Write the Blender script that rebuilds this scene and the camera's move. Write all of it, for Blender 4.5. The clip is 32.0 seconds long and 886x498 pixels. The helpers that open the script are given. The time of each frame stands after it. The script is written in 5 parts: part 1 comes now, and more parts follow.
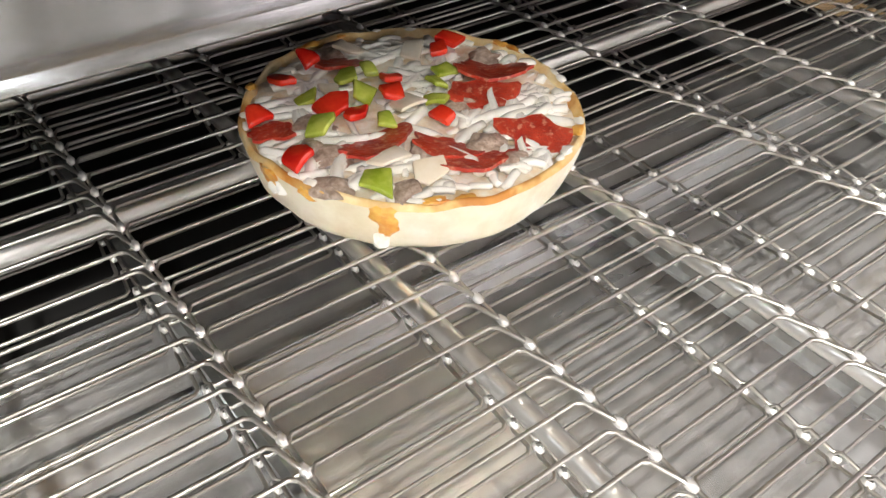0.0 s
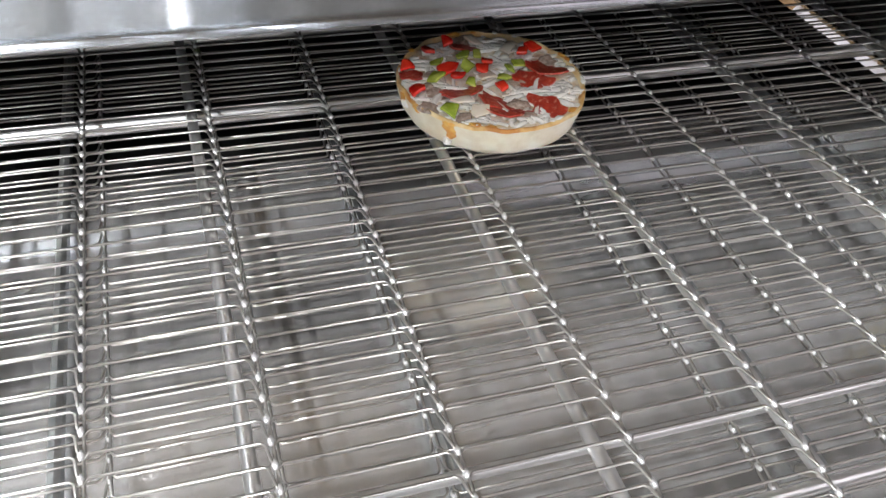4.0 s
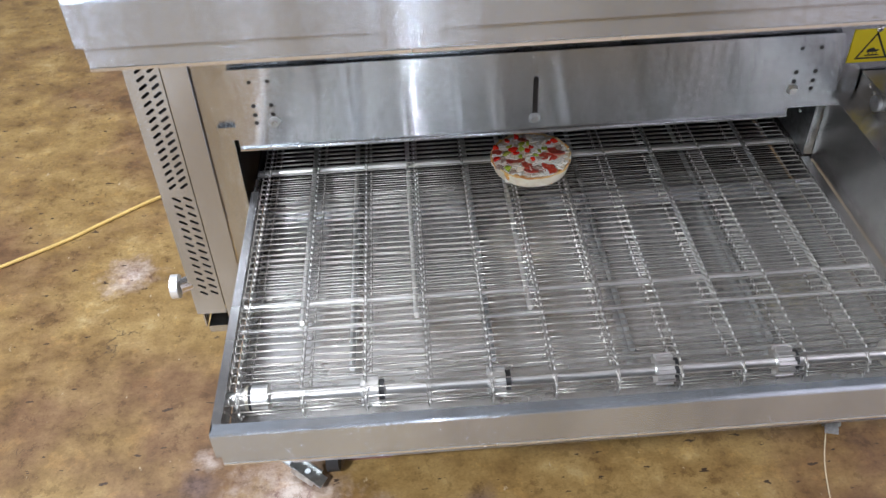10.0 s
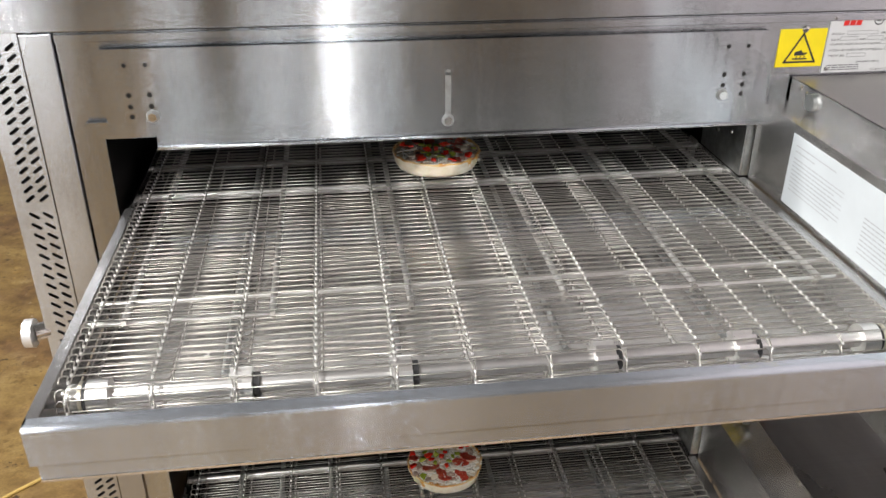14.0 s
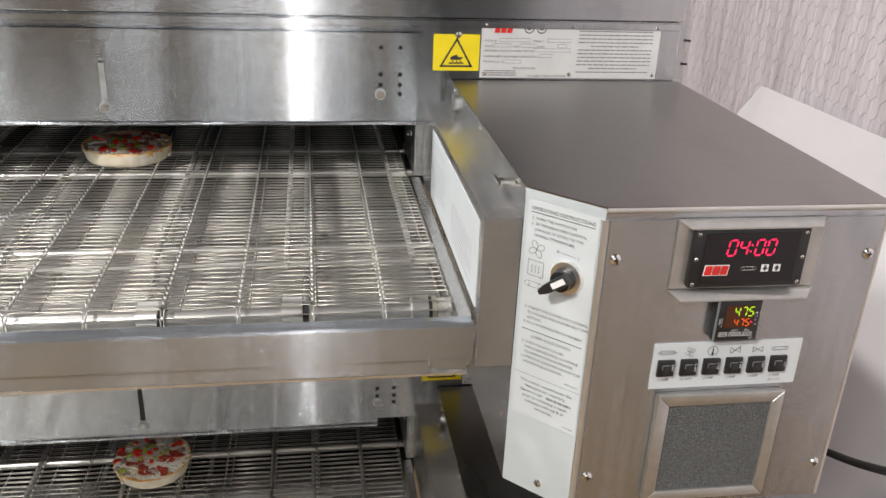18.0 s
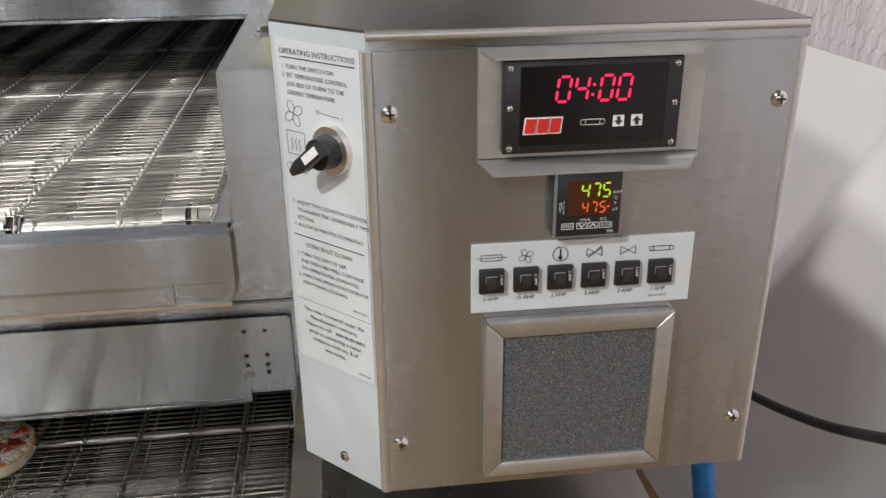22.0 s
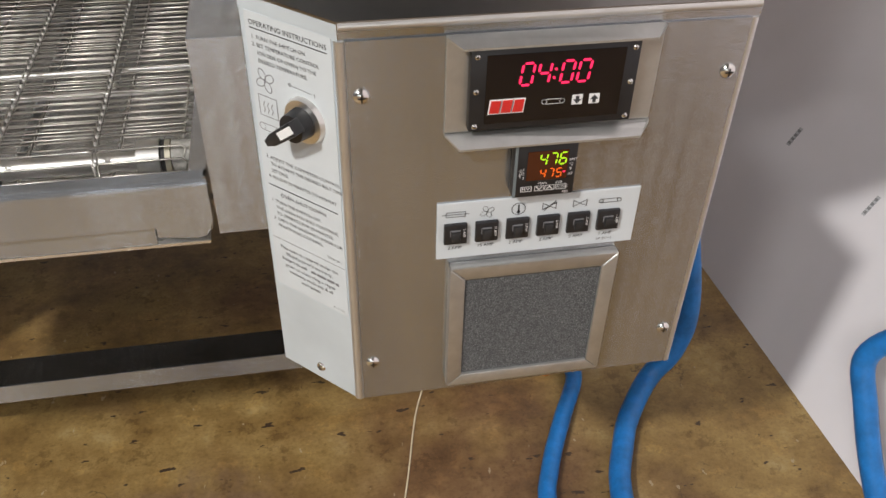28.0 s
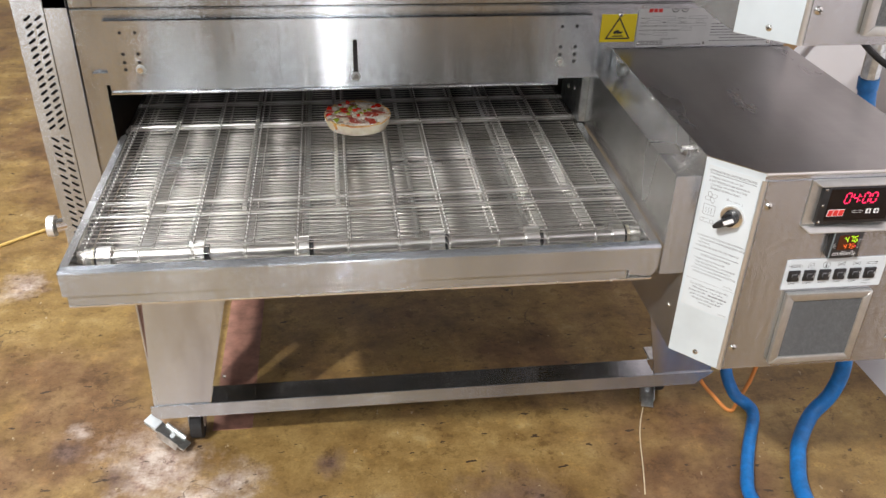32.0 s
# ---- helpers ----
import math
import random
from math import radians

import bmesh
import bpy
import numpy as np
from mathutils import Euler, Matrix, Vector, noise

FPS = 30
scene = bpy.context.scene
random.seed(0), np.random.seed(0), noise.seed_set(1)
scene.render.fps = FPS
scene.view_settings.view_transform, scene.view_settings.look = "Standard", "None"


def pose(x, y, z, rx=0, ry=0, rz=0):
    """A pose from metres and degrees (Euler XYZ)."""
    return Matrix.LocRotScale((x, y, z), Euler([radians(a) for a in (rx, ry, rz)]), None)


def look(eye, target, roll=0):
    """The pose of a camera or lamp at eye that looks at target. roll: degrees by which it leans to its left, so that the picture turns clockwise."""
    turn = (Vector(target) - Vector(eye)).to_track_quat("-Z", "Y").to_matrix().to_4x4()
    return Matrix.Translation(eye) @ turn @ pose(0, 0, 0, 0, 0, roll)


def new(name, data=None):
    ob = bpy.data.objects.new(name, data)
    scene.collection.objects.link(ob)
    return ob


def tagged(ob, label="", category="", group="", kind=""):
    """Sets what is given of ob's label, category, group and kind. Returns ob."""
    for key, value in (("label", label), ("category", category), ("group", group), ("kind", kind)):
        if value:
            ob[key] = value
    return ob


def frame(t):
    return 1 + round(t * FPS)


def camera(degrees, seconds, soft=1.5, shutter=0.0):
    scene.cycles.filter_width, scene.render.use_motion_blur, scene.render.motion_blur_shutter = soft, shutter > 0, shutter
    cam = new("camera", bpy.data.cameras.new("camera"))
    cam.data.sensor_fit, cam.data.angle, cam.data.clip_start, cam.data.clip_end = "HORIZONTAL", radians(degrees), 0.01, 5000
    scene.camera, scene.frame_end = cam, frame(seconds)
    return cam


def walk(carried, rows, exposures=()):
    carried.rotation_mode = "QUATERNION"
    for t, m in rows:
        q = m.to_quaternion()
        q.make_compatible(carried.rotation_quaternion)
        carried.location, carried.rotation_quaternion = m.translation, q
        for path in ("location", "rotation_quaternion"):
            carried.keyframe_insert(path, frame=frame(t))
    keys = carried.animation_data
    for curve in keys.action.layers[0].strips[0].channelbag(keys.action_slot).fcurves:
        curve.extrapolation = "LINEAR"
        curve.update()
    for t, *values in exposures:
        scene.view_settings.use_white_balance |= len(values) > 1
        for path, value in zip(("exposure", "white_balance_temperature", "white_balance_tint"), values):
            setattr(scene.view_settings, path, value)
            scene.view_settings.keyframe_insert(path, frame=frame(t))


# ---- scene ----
cam = camera(54.96, 32.0)
PATH = [
    (0, (0.022, -0.063, 1.052), (0.995, 1.133, -0.221), 2.5),
    (0.5, (0.063, -0.023, 1.025), (0.845, 1.306, -0.249), 0.9),
    (1, (0.09, -0.014, 1.019), (0.821, 1.354, -0.244), 1.4),
    (1.5, (0.098, -0.013, 1.021), (0.815, 1.36, -0.245), 1.9),
    (2, (0.102, -0.021, 1.02), (0.791, 1.355, -0.257), 1.9),
    (2.5, (0.101, -0.021, 1.024), (0.77, 1.354, -0.265), 1.7),
    (3, (0.089, -0.05, 1.036), (0.697, 1.347, -0.26), 0.9),
    (3.5, (0.042, -0.17, 1.098), (0.626, 1.245, -0.188), 3.7),
    (4, (-0.014, -0.311, 1.182), (0.52, 1.096, -0.135), 5.3),
    (4.5, (-0.062, -0.444, 1.254), (0.454, 0.994, -0.037), 5.8),
    (6.5, (0.016, -0.796, 1.392), (0.204, 0.748, 0.134), 2.0),
    (7, (0.028, -0.813, 1.404), (0.189, 0.698, 0.103), 1.4),
    (7.5, (0.034, -0.829, 1.413), (0.168, 0.681, 0.109), 0.0),
    (8, (0.04, -0.858, 1.421), (0.154, 0.658, 0.12), -0.9),
    (8.5, (0.037, -0.892, 1.466), (0.132, 0.626, 0.168), -1.7),
    (9, (0.025, -0.95, 1.529), (0.107, 0.567, 0.229), -1.7),
    (9.5, (0.011, -0.972, 1.614), (0.08, 0.549, 0.317), -2.0),
    (10, (0.001, -0.97, 1.677), (0.056, 0.545, 0.373), -2.5),
    (10.5, (0.005, -0.975, 1.724), (0.053, 0.556, 0.439), -2.6),
    (11, (0.014, -0.97, 1.784), (0.057, 0.562, 0.499), -2.6),
    (11.5, (0.024, -0.966, 1.838), (0.11, 0.628, 0.633), -1.5),
    (12, (0.023, -0.963, 1.866), (0.205, 0.688, 0.752), 0.2),
    (12.5, (0.026, -0.964, 1.882), (0.219, 0.691, 0.775), 0.2),
    (13, (0.026, -0.97, 1.894), (0.225, 0.747, 0.888), 0.1),
    (13.5, (0.028, -0.977, 1.904), (0.262, 0.783, 0.982), 0.5),
    (15.5, (0.093, -0.985, 1.882), (0.317, 0.78, 0.967), -1.4),
    (16, (0.124, -0.983, 1.855), (0.441, 0.775, 0.955), -0.4),
    (16.5, (0.148, -1.02, 1.845), (0.484, 0.745, 0.966), -1.0),
    (17, (0.199, -1.095, 1.869), (0.527, 0.698, 1.046), -1.5),
    (17.5, (0.33, -1.128, 1.858), (0.648, 0.679, 1.061), -0.0),
    (18, (0.479, -1.119, 1.841), (0.781, 0.69, 1.044), 2.5),
    (18.5, (0.544, -1.058, 1.828), (0.823, 0.756, 1.032), 2.5),
    (19, (0.586, -0.951, 1.821), (0.837, 0.866, 1.024), 1.4),
    (19.5, (0.643, -0.933, 1.8), (0.855, 0.886, 0.996), 1.1),
    (20, (0.727, -0.95, 1.785), (0.904, 0.87, 0.973), 1.9),
    (20.5, (0.76, -0.963, 1.761), (0.906, 0.858, 0.948), 1.8),
    (21, (0.751, -0.957, 1.727), (0.88, 0.867, 0.916), -0.1),
    (21.5, (0.741, -0.944, 1.689), (0.846, 0.883, 0.882), -1.7),
    (22, (0.737, -0.945, 1.65), (0.958, 0.875, 0.851), -0.6),
    (22.5, (0.736, -0.95, 1.618), (0.982, 0.874, 0.835), -0.7),
    (23, (0.732, -0.952, 1.59), (0.988, 0.872, 0.812), -0.9),
    (23.5, (0.727, -0.958, 1.542), (0.971, 0.857, 0.739), -0.8),
    (24, (0.725, -0.961, 1.496), (0.975, 0.788, 0.559), -0.6),
    (24.5, (0.725, -0.965, 1.456), (1.021, 0.761, 0.491), 0.3),
    (25, (0.724, -0.962, 1.42), (1.004, 0.701, 0.345), -0.1),
    (25.5, (0.727, -0.955, 1.382), (1.018, 0.657, 0.234), 0.5),
    (26, (0.724, -0.949, 1.345), (1.012, 0.621, 0.139), 0.5),
    (26.5, (0.72, -0.938, 1.314), (1.006, 0.58, 0.044), 0.6),
    (28.5, (0.724, -0.917, 1.241), (1.039, 0.612, -0.009), 1.7),
    (29, (0.683, -0.941, 1.256), (1.011, 0.574, -0.008), 0.8),
    (29.5, (0.588, -1.007, 1.277), (0.928, 0.474, -0.023), 0.2),
    (30, (0.484, -1.113, 1.293), (0.819, 0.4, 0.03), 2.8),
    (30.5, (0.367, -1.238, 1.379), (0.55, 0.338, 0.161), 2.4),
    (31, (0.208, -1.302, 1.466), (0.392, 0.302, 0.285), 1.5),
    (31.5, (0.123, -1.347, 1.517), (0.337, 0.312, 0.42), 1.4),
    (32, (0.15, -1.421, 1.551), (0.384, 0.265, 0.5), 1.6),
]
EXPOSURES = [(0, 0.6, 6500, 10), (1, 0.15, 6400, 10), (3, 0.05, 6050, 10), (4.5, -0.25, 5900, 10), (6.5, -0.6, 5700, 10), (11, -0.6, 5700, 10), (13, -0.9, 6200, 10), (16, -0.8, 6650, 10), (17, -0.85, 6650, 10), (18, -1.1, 6600, 10), (19, -1.17, 6550, 10), (21, -1.35, 6500, 10), (23, -1.2, 6500, 10), (24.5, -0.65, 6700, 10), (26, -0.95, 6600, 10), (29, -1.0, 6500, 10), (30, -0.9, 6450, 10), (31, -0.6, 6450, 10), (32, -0.55, 6350, 10)]
walk(cam, [(t, look(eye, target, roll)) for t, eye, target, roll in PATH], EXPOSURES)

# ---- world and light ----
world = bpy.data.worlds.new("world")
scene.world = world
world.use_nodes = True
world.node_tree.nodes["Background"].inputs[0].default_value = (0.9, 0.93, 1.0, 1)
world.node_tree.nodes["Background"].inputs[1].default_value = 0.004


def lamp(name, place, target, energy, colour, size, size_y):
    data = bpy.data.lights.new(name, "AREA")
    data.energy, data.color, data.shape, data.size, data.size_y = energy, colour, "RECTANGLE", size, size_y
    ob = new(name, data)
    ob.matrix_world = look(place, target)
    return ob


lamp("bay_or_fill_lamp", (-2.66, -3.37, 5.15), (0.6, 0.0, 0.8), 590, (1.0, 0.975, 0.94), 0.24, 0.24)
lamp("bay_or_fill_lamp", (-2.19, 1.15, 5.20), (0.8, 1.1, 0.8), 300, (1.0, 0.975, 0.94), 0.26, 0.26)
# Added fill, standing in for a light carried beside the camera, for the pizza.
lamp("bay_or_fill_lamp", (-2.60, -4.75, 5.20), (0.30, 0.0, 0.9), 195, (1.0, 0.98, 0.96), 0.5, 0.5)
# Added far lamp in place of a carried light; draws the steel's narrow streak.
lamp("added_streak_lamp", (0.20, -25.4, 4.5), (0.20, 0.0, 0.9), 600, (1.0, 0.98, 0.96), 0.12, 2.6)
# Added panel, unseen, to brighten what the upper left steel reflects.
lamp("unseen_fill_panel", (-5.9, -12.5, 2.8), (0.0, -7.0, 1.5), 230, (0.95, 0.97, 1.0), 4.0, 3.6)
# Unseen bluish west light, inferred from the chamfer; placed high as fill.
lamp("unseen_fill_panel", (-5.9, -0.6, 4.6), (0.6, -0.3, 0.9), 75, (0.93, 0.96, 1.0), 3.0, 1.6)
# Added south panels, unseen, whose gaps give the steel upright reflected bands.
for x, wide in ((-4.7, 1.7), (-1.75, 1.9), (1.35, 1.5)):
    lamp("unseen_fill_panel", (x, -25.8, 2.6), (x, 0.0, 1.4), 80 * wide, (0.95, 0.97, 1.0), wide, 4.0)


# ---- materials ----
def nodes_of(name):
    m = bpy.data.materials.new(name)
    m.use_nodes = True
    nt = m.node_tree
    return m, nt, nt.nodes["Principled BSDF"]


def noise_node(nt, scale, detail=4.0, stretch=(1, 1, 1), rough=0.6):
    co = nt.nodes.new("ShaderNodeTexCoord")
    mp = nt.nodes.new("ShaderNodeMapping")
    mp.inputs["Scale"].default_value = stretch
    n = nt.nodes.new("ShaderNodeTexNoise")
    n.inputs["Scale"].default_value, n.inputs["Detail"].default_value, n.inputs["Roughness"].default_value = scale, detail, rough
    nt.links.new(co.outputs["Object"], mp.inputs["Vector"])
    nt.links.new(mp.outputs["Vector"], n.inputs["Vector"])
    return n


def ramp(nt, src, stops):
    r = nt.nodes.new("ShaderNodeValToRGB")
    e = r.color_ramp.elements
    while len(e) < len(stops):
        e.new(0.5)
    for k, (p, c) in enumerate(stops):
        e[k].position = p
        e[k].color = (*c, 1) if len(c) == 3 else c
    nt.links.new(src, r.inputs["Fac"])
    return r.outputs["Color"]


def mix(nt, fac, a, b, mode="MIX"):
    n = nt.nodes.new("ShaderNodeMix")
    n.data_type, n.blend_type = "RGBA", mode
    for sock, v in ((n.inputs[0], fac), (n.inputs[6], a), (n.inputs[7], b)):
        if isinstance(v, bpy.types.NodeSocket):
            nt.links.new(v, sock)
        elif isinstance(v, tuple):
            sock.default_value = (*v, 1)
        else:
            sock.default_value = v
    return n.outputs[2]


def bump(nt, bsdf, height, strength, distance=0.001):
    b = nt.nodes.new("ShaderNodeBump")
    b.inputs["Strength"].default_value, b.inputs["Distance"].default_value = strength, distance
    nt.links.new(height, b.inputs["Height"])
    nt.links.new(b.outputs["Normal"], bsdf.inputs["Normal"])


def plain(name, colour, rough=0.5, metal=0.0, vary=0.12, scale=30.0, bumpy=0.0):
    """A colour with a little uneven tone and, if asked, fine relief."""
    m, nt, b = nodes_of(name)
    n = noise_node(nt, scale)
    dark = tuple(c * (1 - vary) for c in colour)
    light = tuple(min(1, c * (1 + vary)) for c in colour)
    nt.links.new(ramp(nt, n.outputs["Fac"], [(0.3, dark), (0.7, light)]), b.inputs["Base Color"])
    b.inputs["Roughness"].default_value, b.inputs["Metallic"].default_value = rough, metal
    if bumpy:
        bump(nt, b, n.outputs["Fac"], bumpy)
    return m


def steel(name, colour, rough, grain=(1, 0, 0), aniso=1.0, smear=0.03, comb=2.6, metal=1.0):
    """Brushed sheet steel: fine grooves along the grain tilt the surface across it; reflected light and dark bands are
    put into the colour.
    """
    m, nt, b = nodes_of(name)
    fine = noise_node(nt, 1.0, 2.0, tuple(60.0 if g else 40000.0 for g in grain))
    band = noise_node(nt, 1.0, 3.0, tuple(1.5 if g else 260.0 for g in grain))
    sheen_bands = noise_node(nt, 3.2, 5.0, tuple(2.4 if g else 0.7 for g in grain))
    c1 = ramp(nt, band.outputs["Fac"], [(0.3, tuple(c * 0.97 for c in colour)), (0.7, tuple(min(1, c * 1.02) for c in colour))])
    # room reflection painted as soft light and dark bands across the grain
    c2 = ramp(nt, sheen_bands.outputs["Fac"], [(0.36, (0.78, 0.775, 0.765)), (0.52, (0.94, 0.94, 0.935)), (0.64, (1.0, 1.0, 1.0))])
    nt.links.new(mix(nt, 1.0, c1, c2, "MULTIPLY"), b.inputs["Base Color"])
    b.inputs["Metallic"].default_value = metal
    lo, hi = max(0.05, rough - smear), rough + smear
    r = ramp(nt, sheen_bands.outputs["Fac"], [(0.35, (lo, lo, lo)), (0.68, (hi, hi, hi))])
    nt.links.new(r, b.inputs["Roughness"])
    b.inputs["Anisotropic"].default_value = aniso
    across = tuple(0.0 if g else 0.707 for g in grain)
    t = nt.nodes.new("ShaderNodeCombineXYZ")
    for k in range(3):
        t.inputs[k].default_value = across[k]
    nt.links.new(t.outputs[0], b.inputs["Tangent"])
    lean = nt.nodes.new("ShaderNodeMath")
    lean.operation = "MULTIPLY_ADD"
    lean.inputs[1].default_value, lean.inputs[2].default_value = comb, -0.5 * comb
    nt.links.new(fine.outputs["Fac"], lean.inputs[0])
    push = nt.nodes.new("ShaderNodeVectorMath")
    push.operation = "SCALE"
    push.inputs[0].default_value = across
    nt.links.new(lean.outputs[0], push.inputs["Scale"])
    geo = nt.nodes.new("ShaderNodeNewGeometry")
    both = nt.nodes.new("ShaderNodeVectorMath")
    both.operation = "ADD"
    nt.links.new(geo.outputs["Normal"], both.inputs[0])
    nt.links.new(push.outputs[0], both.inputs[1])
    unit = nt.nodes.new("ShaderNodeVectorMath")
    unit.operation = "NORMALIZE"
    nt.links.new(both.outputs[0], unit.inputs[0])
    nt.links.new(unit.outputs[0], b.inputs["Normal"])
    return m


def glow(name, colour, strength):
    m, nt, b = nodes_of(name)
    b.inputs["Base Color"].default_value = (*(c * 0.3 for c in colour), 1)
    b.inputs["Emission Color"].default_value = (*colour, 1)
    b.inputs["Emission Strength"].default_value = strength
    return m


PALE_PATCHES = ((-0.33, 0.16, 0.085), (-0.25, -0.03, 0.11), (-0.20, -0.17, 0.13), (-0.12, 0.06, 0.05), (-0.53, 0.27, 0.025), (-0.85, 0.95, 0.06))
PLUM_PATCHES = ((-0.55, 0.20, 0.030), (-0.42, 0.10, 0.030), (-0.50, -0.10, 0.045), (0.50, -0.13, 0.11), (0.80, -0.15, 0.06), (0.10, 0.10, 0.03))



def concrete_floor():
    """Old sealed concrete: ochre coat, brown traffic stains, worn pale patches, hairline cracks and chips."""
    m, nt, b = nodes_of("stained_concrete")
    co = nt.nodes.new("ShaderNodeTexCoord")
    tone = noise_node(nt, 1.6, 5.0, (1, 1, 1), 0.6)
    mid = noise_node(nt, 7.0, 8.0, (1.0, 1.25, 1), 0.72)
    mottle = noise_node(nt, 26.0, 7.0, (1.0, 1.0, 1), 0.7)
    grit = noise_node(nt, 150.0, 4.0)
    coat = ramp(nt, mid.outputs["Fac"], [(0.28, (0.135, 0.076, 0.026)), (0.45, (0.255, 0.160, 0.052)), (0.58, (0.345, 0.232, 0.082)), (0.72, (0.46, 0.355, 0.170))])
    brown = ramp(nt, mid.outputs["Fac"], [(0.30, (0.080, 0.042, 0.019)), (0.50, (0.185, 0.102, 0.044)), (0.70, (0.30, 0.19, 0.085))])
    c = mix(nt, ramp(nt, tone.outputs["Fac"], [(0.46, (0, 0, 0)), (0.60, (1, 1, 1))]), coat, brown)

    def patch(x, y, r, soft, wobble=1.5):
        """A blotch with a ragged edge round one spot of the floor."""
        d = nt.nodes.new("ShaderNodeVectorMath")
        d.operation = "DISTANCE"
        d.inputs[1].default_value = (x, y, 0)
        nt.links.new(co.outputs["Object"], d.inputs[0])
        k = nt.nodes.new("ShaderNodeMath")
        k.operation = "MULTIPLY_ADD"
        k.inputs[1].default_value = wobble * r * 3
        nt.links.new(noise_node(nt, 8.0, 8.0, (1, 1, 1), 0.72).outputs["Fac"], k.inputs[0])
        nt.links.new(d.outputs["Value"], k.inputs[2])
        mid_r = r + wobble * r * 1.5
        q = nt.nodes.new("ShaderNodeMath")
        q.operation = "MULTIPLY"
        q.inputs[1].default_value = 0.5 / mid_r
        nt.links.new(k.outputs[0], q.inputs[0])
        return ramp(nt, q.outputs[0], [(0.5 - soft, (1, 1, 1)), (0.5 + soft, (0, 0, 0))])
    worn = ramp(nt, mottle.outputs["Fac"], [(0.34, (0.24, 0.15, 0.13)), (0.46, (0.39, 0.30, 0.25)), (0.60, (0.54, 0.46, 0.40))])
    plum = ramp(nt, mottle.outputs["Fac"], [(0.36, (0.095, 0.055, 0.042)), (0.62, (0.20, 0.13, 0.10))])
    for x, y, r in PALE_PATCHES:
        c = mix(nt, patch(x, y, r, 0.10), c, worn)
    for x, y, r in PLUM_PATCHES:
        c = mix(nt, patch(x, y, r, 0.12), c, plum)
    flake = noise_node(nt, 12.0, 9.0, (1, 1, 1), 0.76)
    c = mix(nt, 0.75, c, ramp(nt, flake.outputs["Fac"], [(0.405, (0.60, 0.55, 0.50)), (0.43, (0.96, 0.95, 0.94)), (0.56, (1, 1, 1)), (0.585, (1.25, 1.22, 1.15))]), "MULTIPLY")
    smut = ramp(nt, mottle.outputs["Fac"], [(0.30, (0.50, 0.45, 0.41)), (0.43, (0.95, 0.94, 0.92)), (0.60, (1, 1, 1))])
    c = mix(nt, 0.8, c, smut, "MULTIPLY")
    c = mix(nt, 0.6, c, ramp(nt, grit.outputs["Fac"], [(0.30, (0.68, 0.65, 0.62)), (0.52, (1, 1, 1)), (0.75, (1.0, 1.0, 1.0))]), "MULTIPLY")
    # hairline cracks, broken off in places
    warp = noise_node(nt, 5.0, 5.0)
    add = nt.nodes.new("ShaderNodeVectorMath")
    add.operation = "MULTIPLY_ADD"
    add.inputs[1].default_value = (0.45, 0.45, 0.0)
    nt.links.new(warp.outputs["Color"], add.inputs[0])
    nt.links.new(co.outputs["Object"], add.inputs[2])
    for scale, lo, hi, cut in ((2.6, 0.002, 0.007, 0.55), (6.0, 0.003, 0.009, 0.66)):
        vor = nt.nodes.new("ShaderNodeTexVoronoi")
        vor.feature = "DISTANCE_TO_EDGE"
        vor.inputs["Scale"].default_value = scale
        nt.links.new(add.outputs[0], vor.inputs["Vector"])
        crack = ramp(nt, vor.outputs["Distance"], [(lo, (1, 1, 1)), (hi, (0, 0, 0))])
        some = ramp(nt, noise_node(nt, scale * 1.9, 4.0).outputs["Fac"], [(cut, (0, 0, 0)), (cut + 0.05, (0.85, 0.85, 0.85))])
        c = mix(nt, mix(nt, 1.0, crack, some, "MULTIPLY"), c, (0.070, 0.042, 0.022))
    # chips and short scrapes
    spot = ramp(nt, noise_node(nt, 19.0, 3.0, (1, 2.4, 1)).outputs["Fac"], [(0.665, (0, 0, 0)), (0.685, (1, 1, 1))])
    c = mix(nt, spot, c, (0.050, 0.029, 0.017))
    pale = ramp(nt, noise_node(nt, 24.0, 3.0, (2.2, 1, 1)).outputs["Fac"], [(0.70, (0, 0, 0)), (0.72, (0.8, 0.8, 0.8))])
    c = mix(nt, pale, c, (0.42, 0.34, 0.22))
    nt.links.new(c, b.inputs["Base Color"])
    rr = ramp(nt, mid.outputs["Fac"], [(0.35, (0.38, 0.38, 0.38)), (0.65, (0.58, 0.58, 0.58))])
    nt.links.new(rr, b.inputs["Roughness"])
    bump(nt, b, mottle.outputs["Fac"], 0.30, 0.003)
    return m


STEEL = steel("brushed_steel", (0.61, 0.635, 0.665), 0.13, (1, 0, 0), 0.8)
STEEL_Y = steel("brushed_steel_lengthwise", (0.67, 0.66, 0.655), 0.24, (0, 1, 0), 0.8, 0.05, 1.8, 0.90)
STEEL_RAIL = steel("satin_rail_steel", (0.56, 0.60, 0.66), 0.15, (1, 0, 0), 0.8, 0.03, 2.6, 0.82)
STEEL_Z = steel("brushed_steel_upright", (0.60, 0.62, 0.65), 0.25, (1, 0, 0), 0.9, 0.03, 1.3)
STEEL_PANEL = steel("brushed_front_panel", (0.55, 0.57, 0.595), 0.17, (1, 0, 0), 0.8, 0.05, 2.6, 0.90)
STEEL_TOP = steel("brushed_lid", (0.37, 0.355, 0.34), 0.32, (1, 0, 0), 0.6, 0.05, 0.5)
# Steel chamfer with its bluish daylight reflection put into the base colour.
DAYLIT_SHEET = plain("sheet_with_daylight_reflection", (0.62, 0.69, 0.74), 0.34, 0.25, 0.08, 9)
GALV = plain("galvanised", (0.60, 0.62, 0.62), 0.34, 1.0, 0.25, 60)
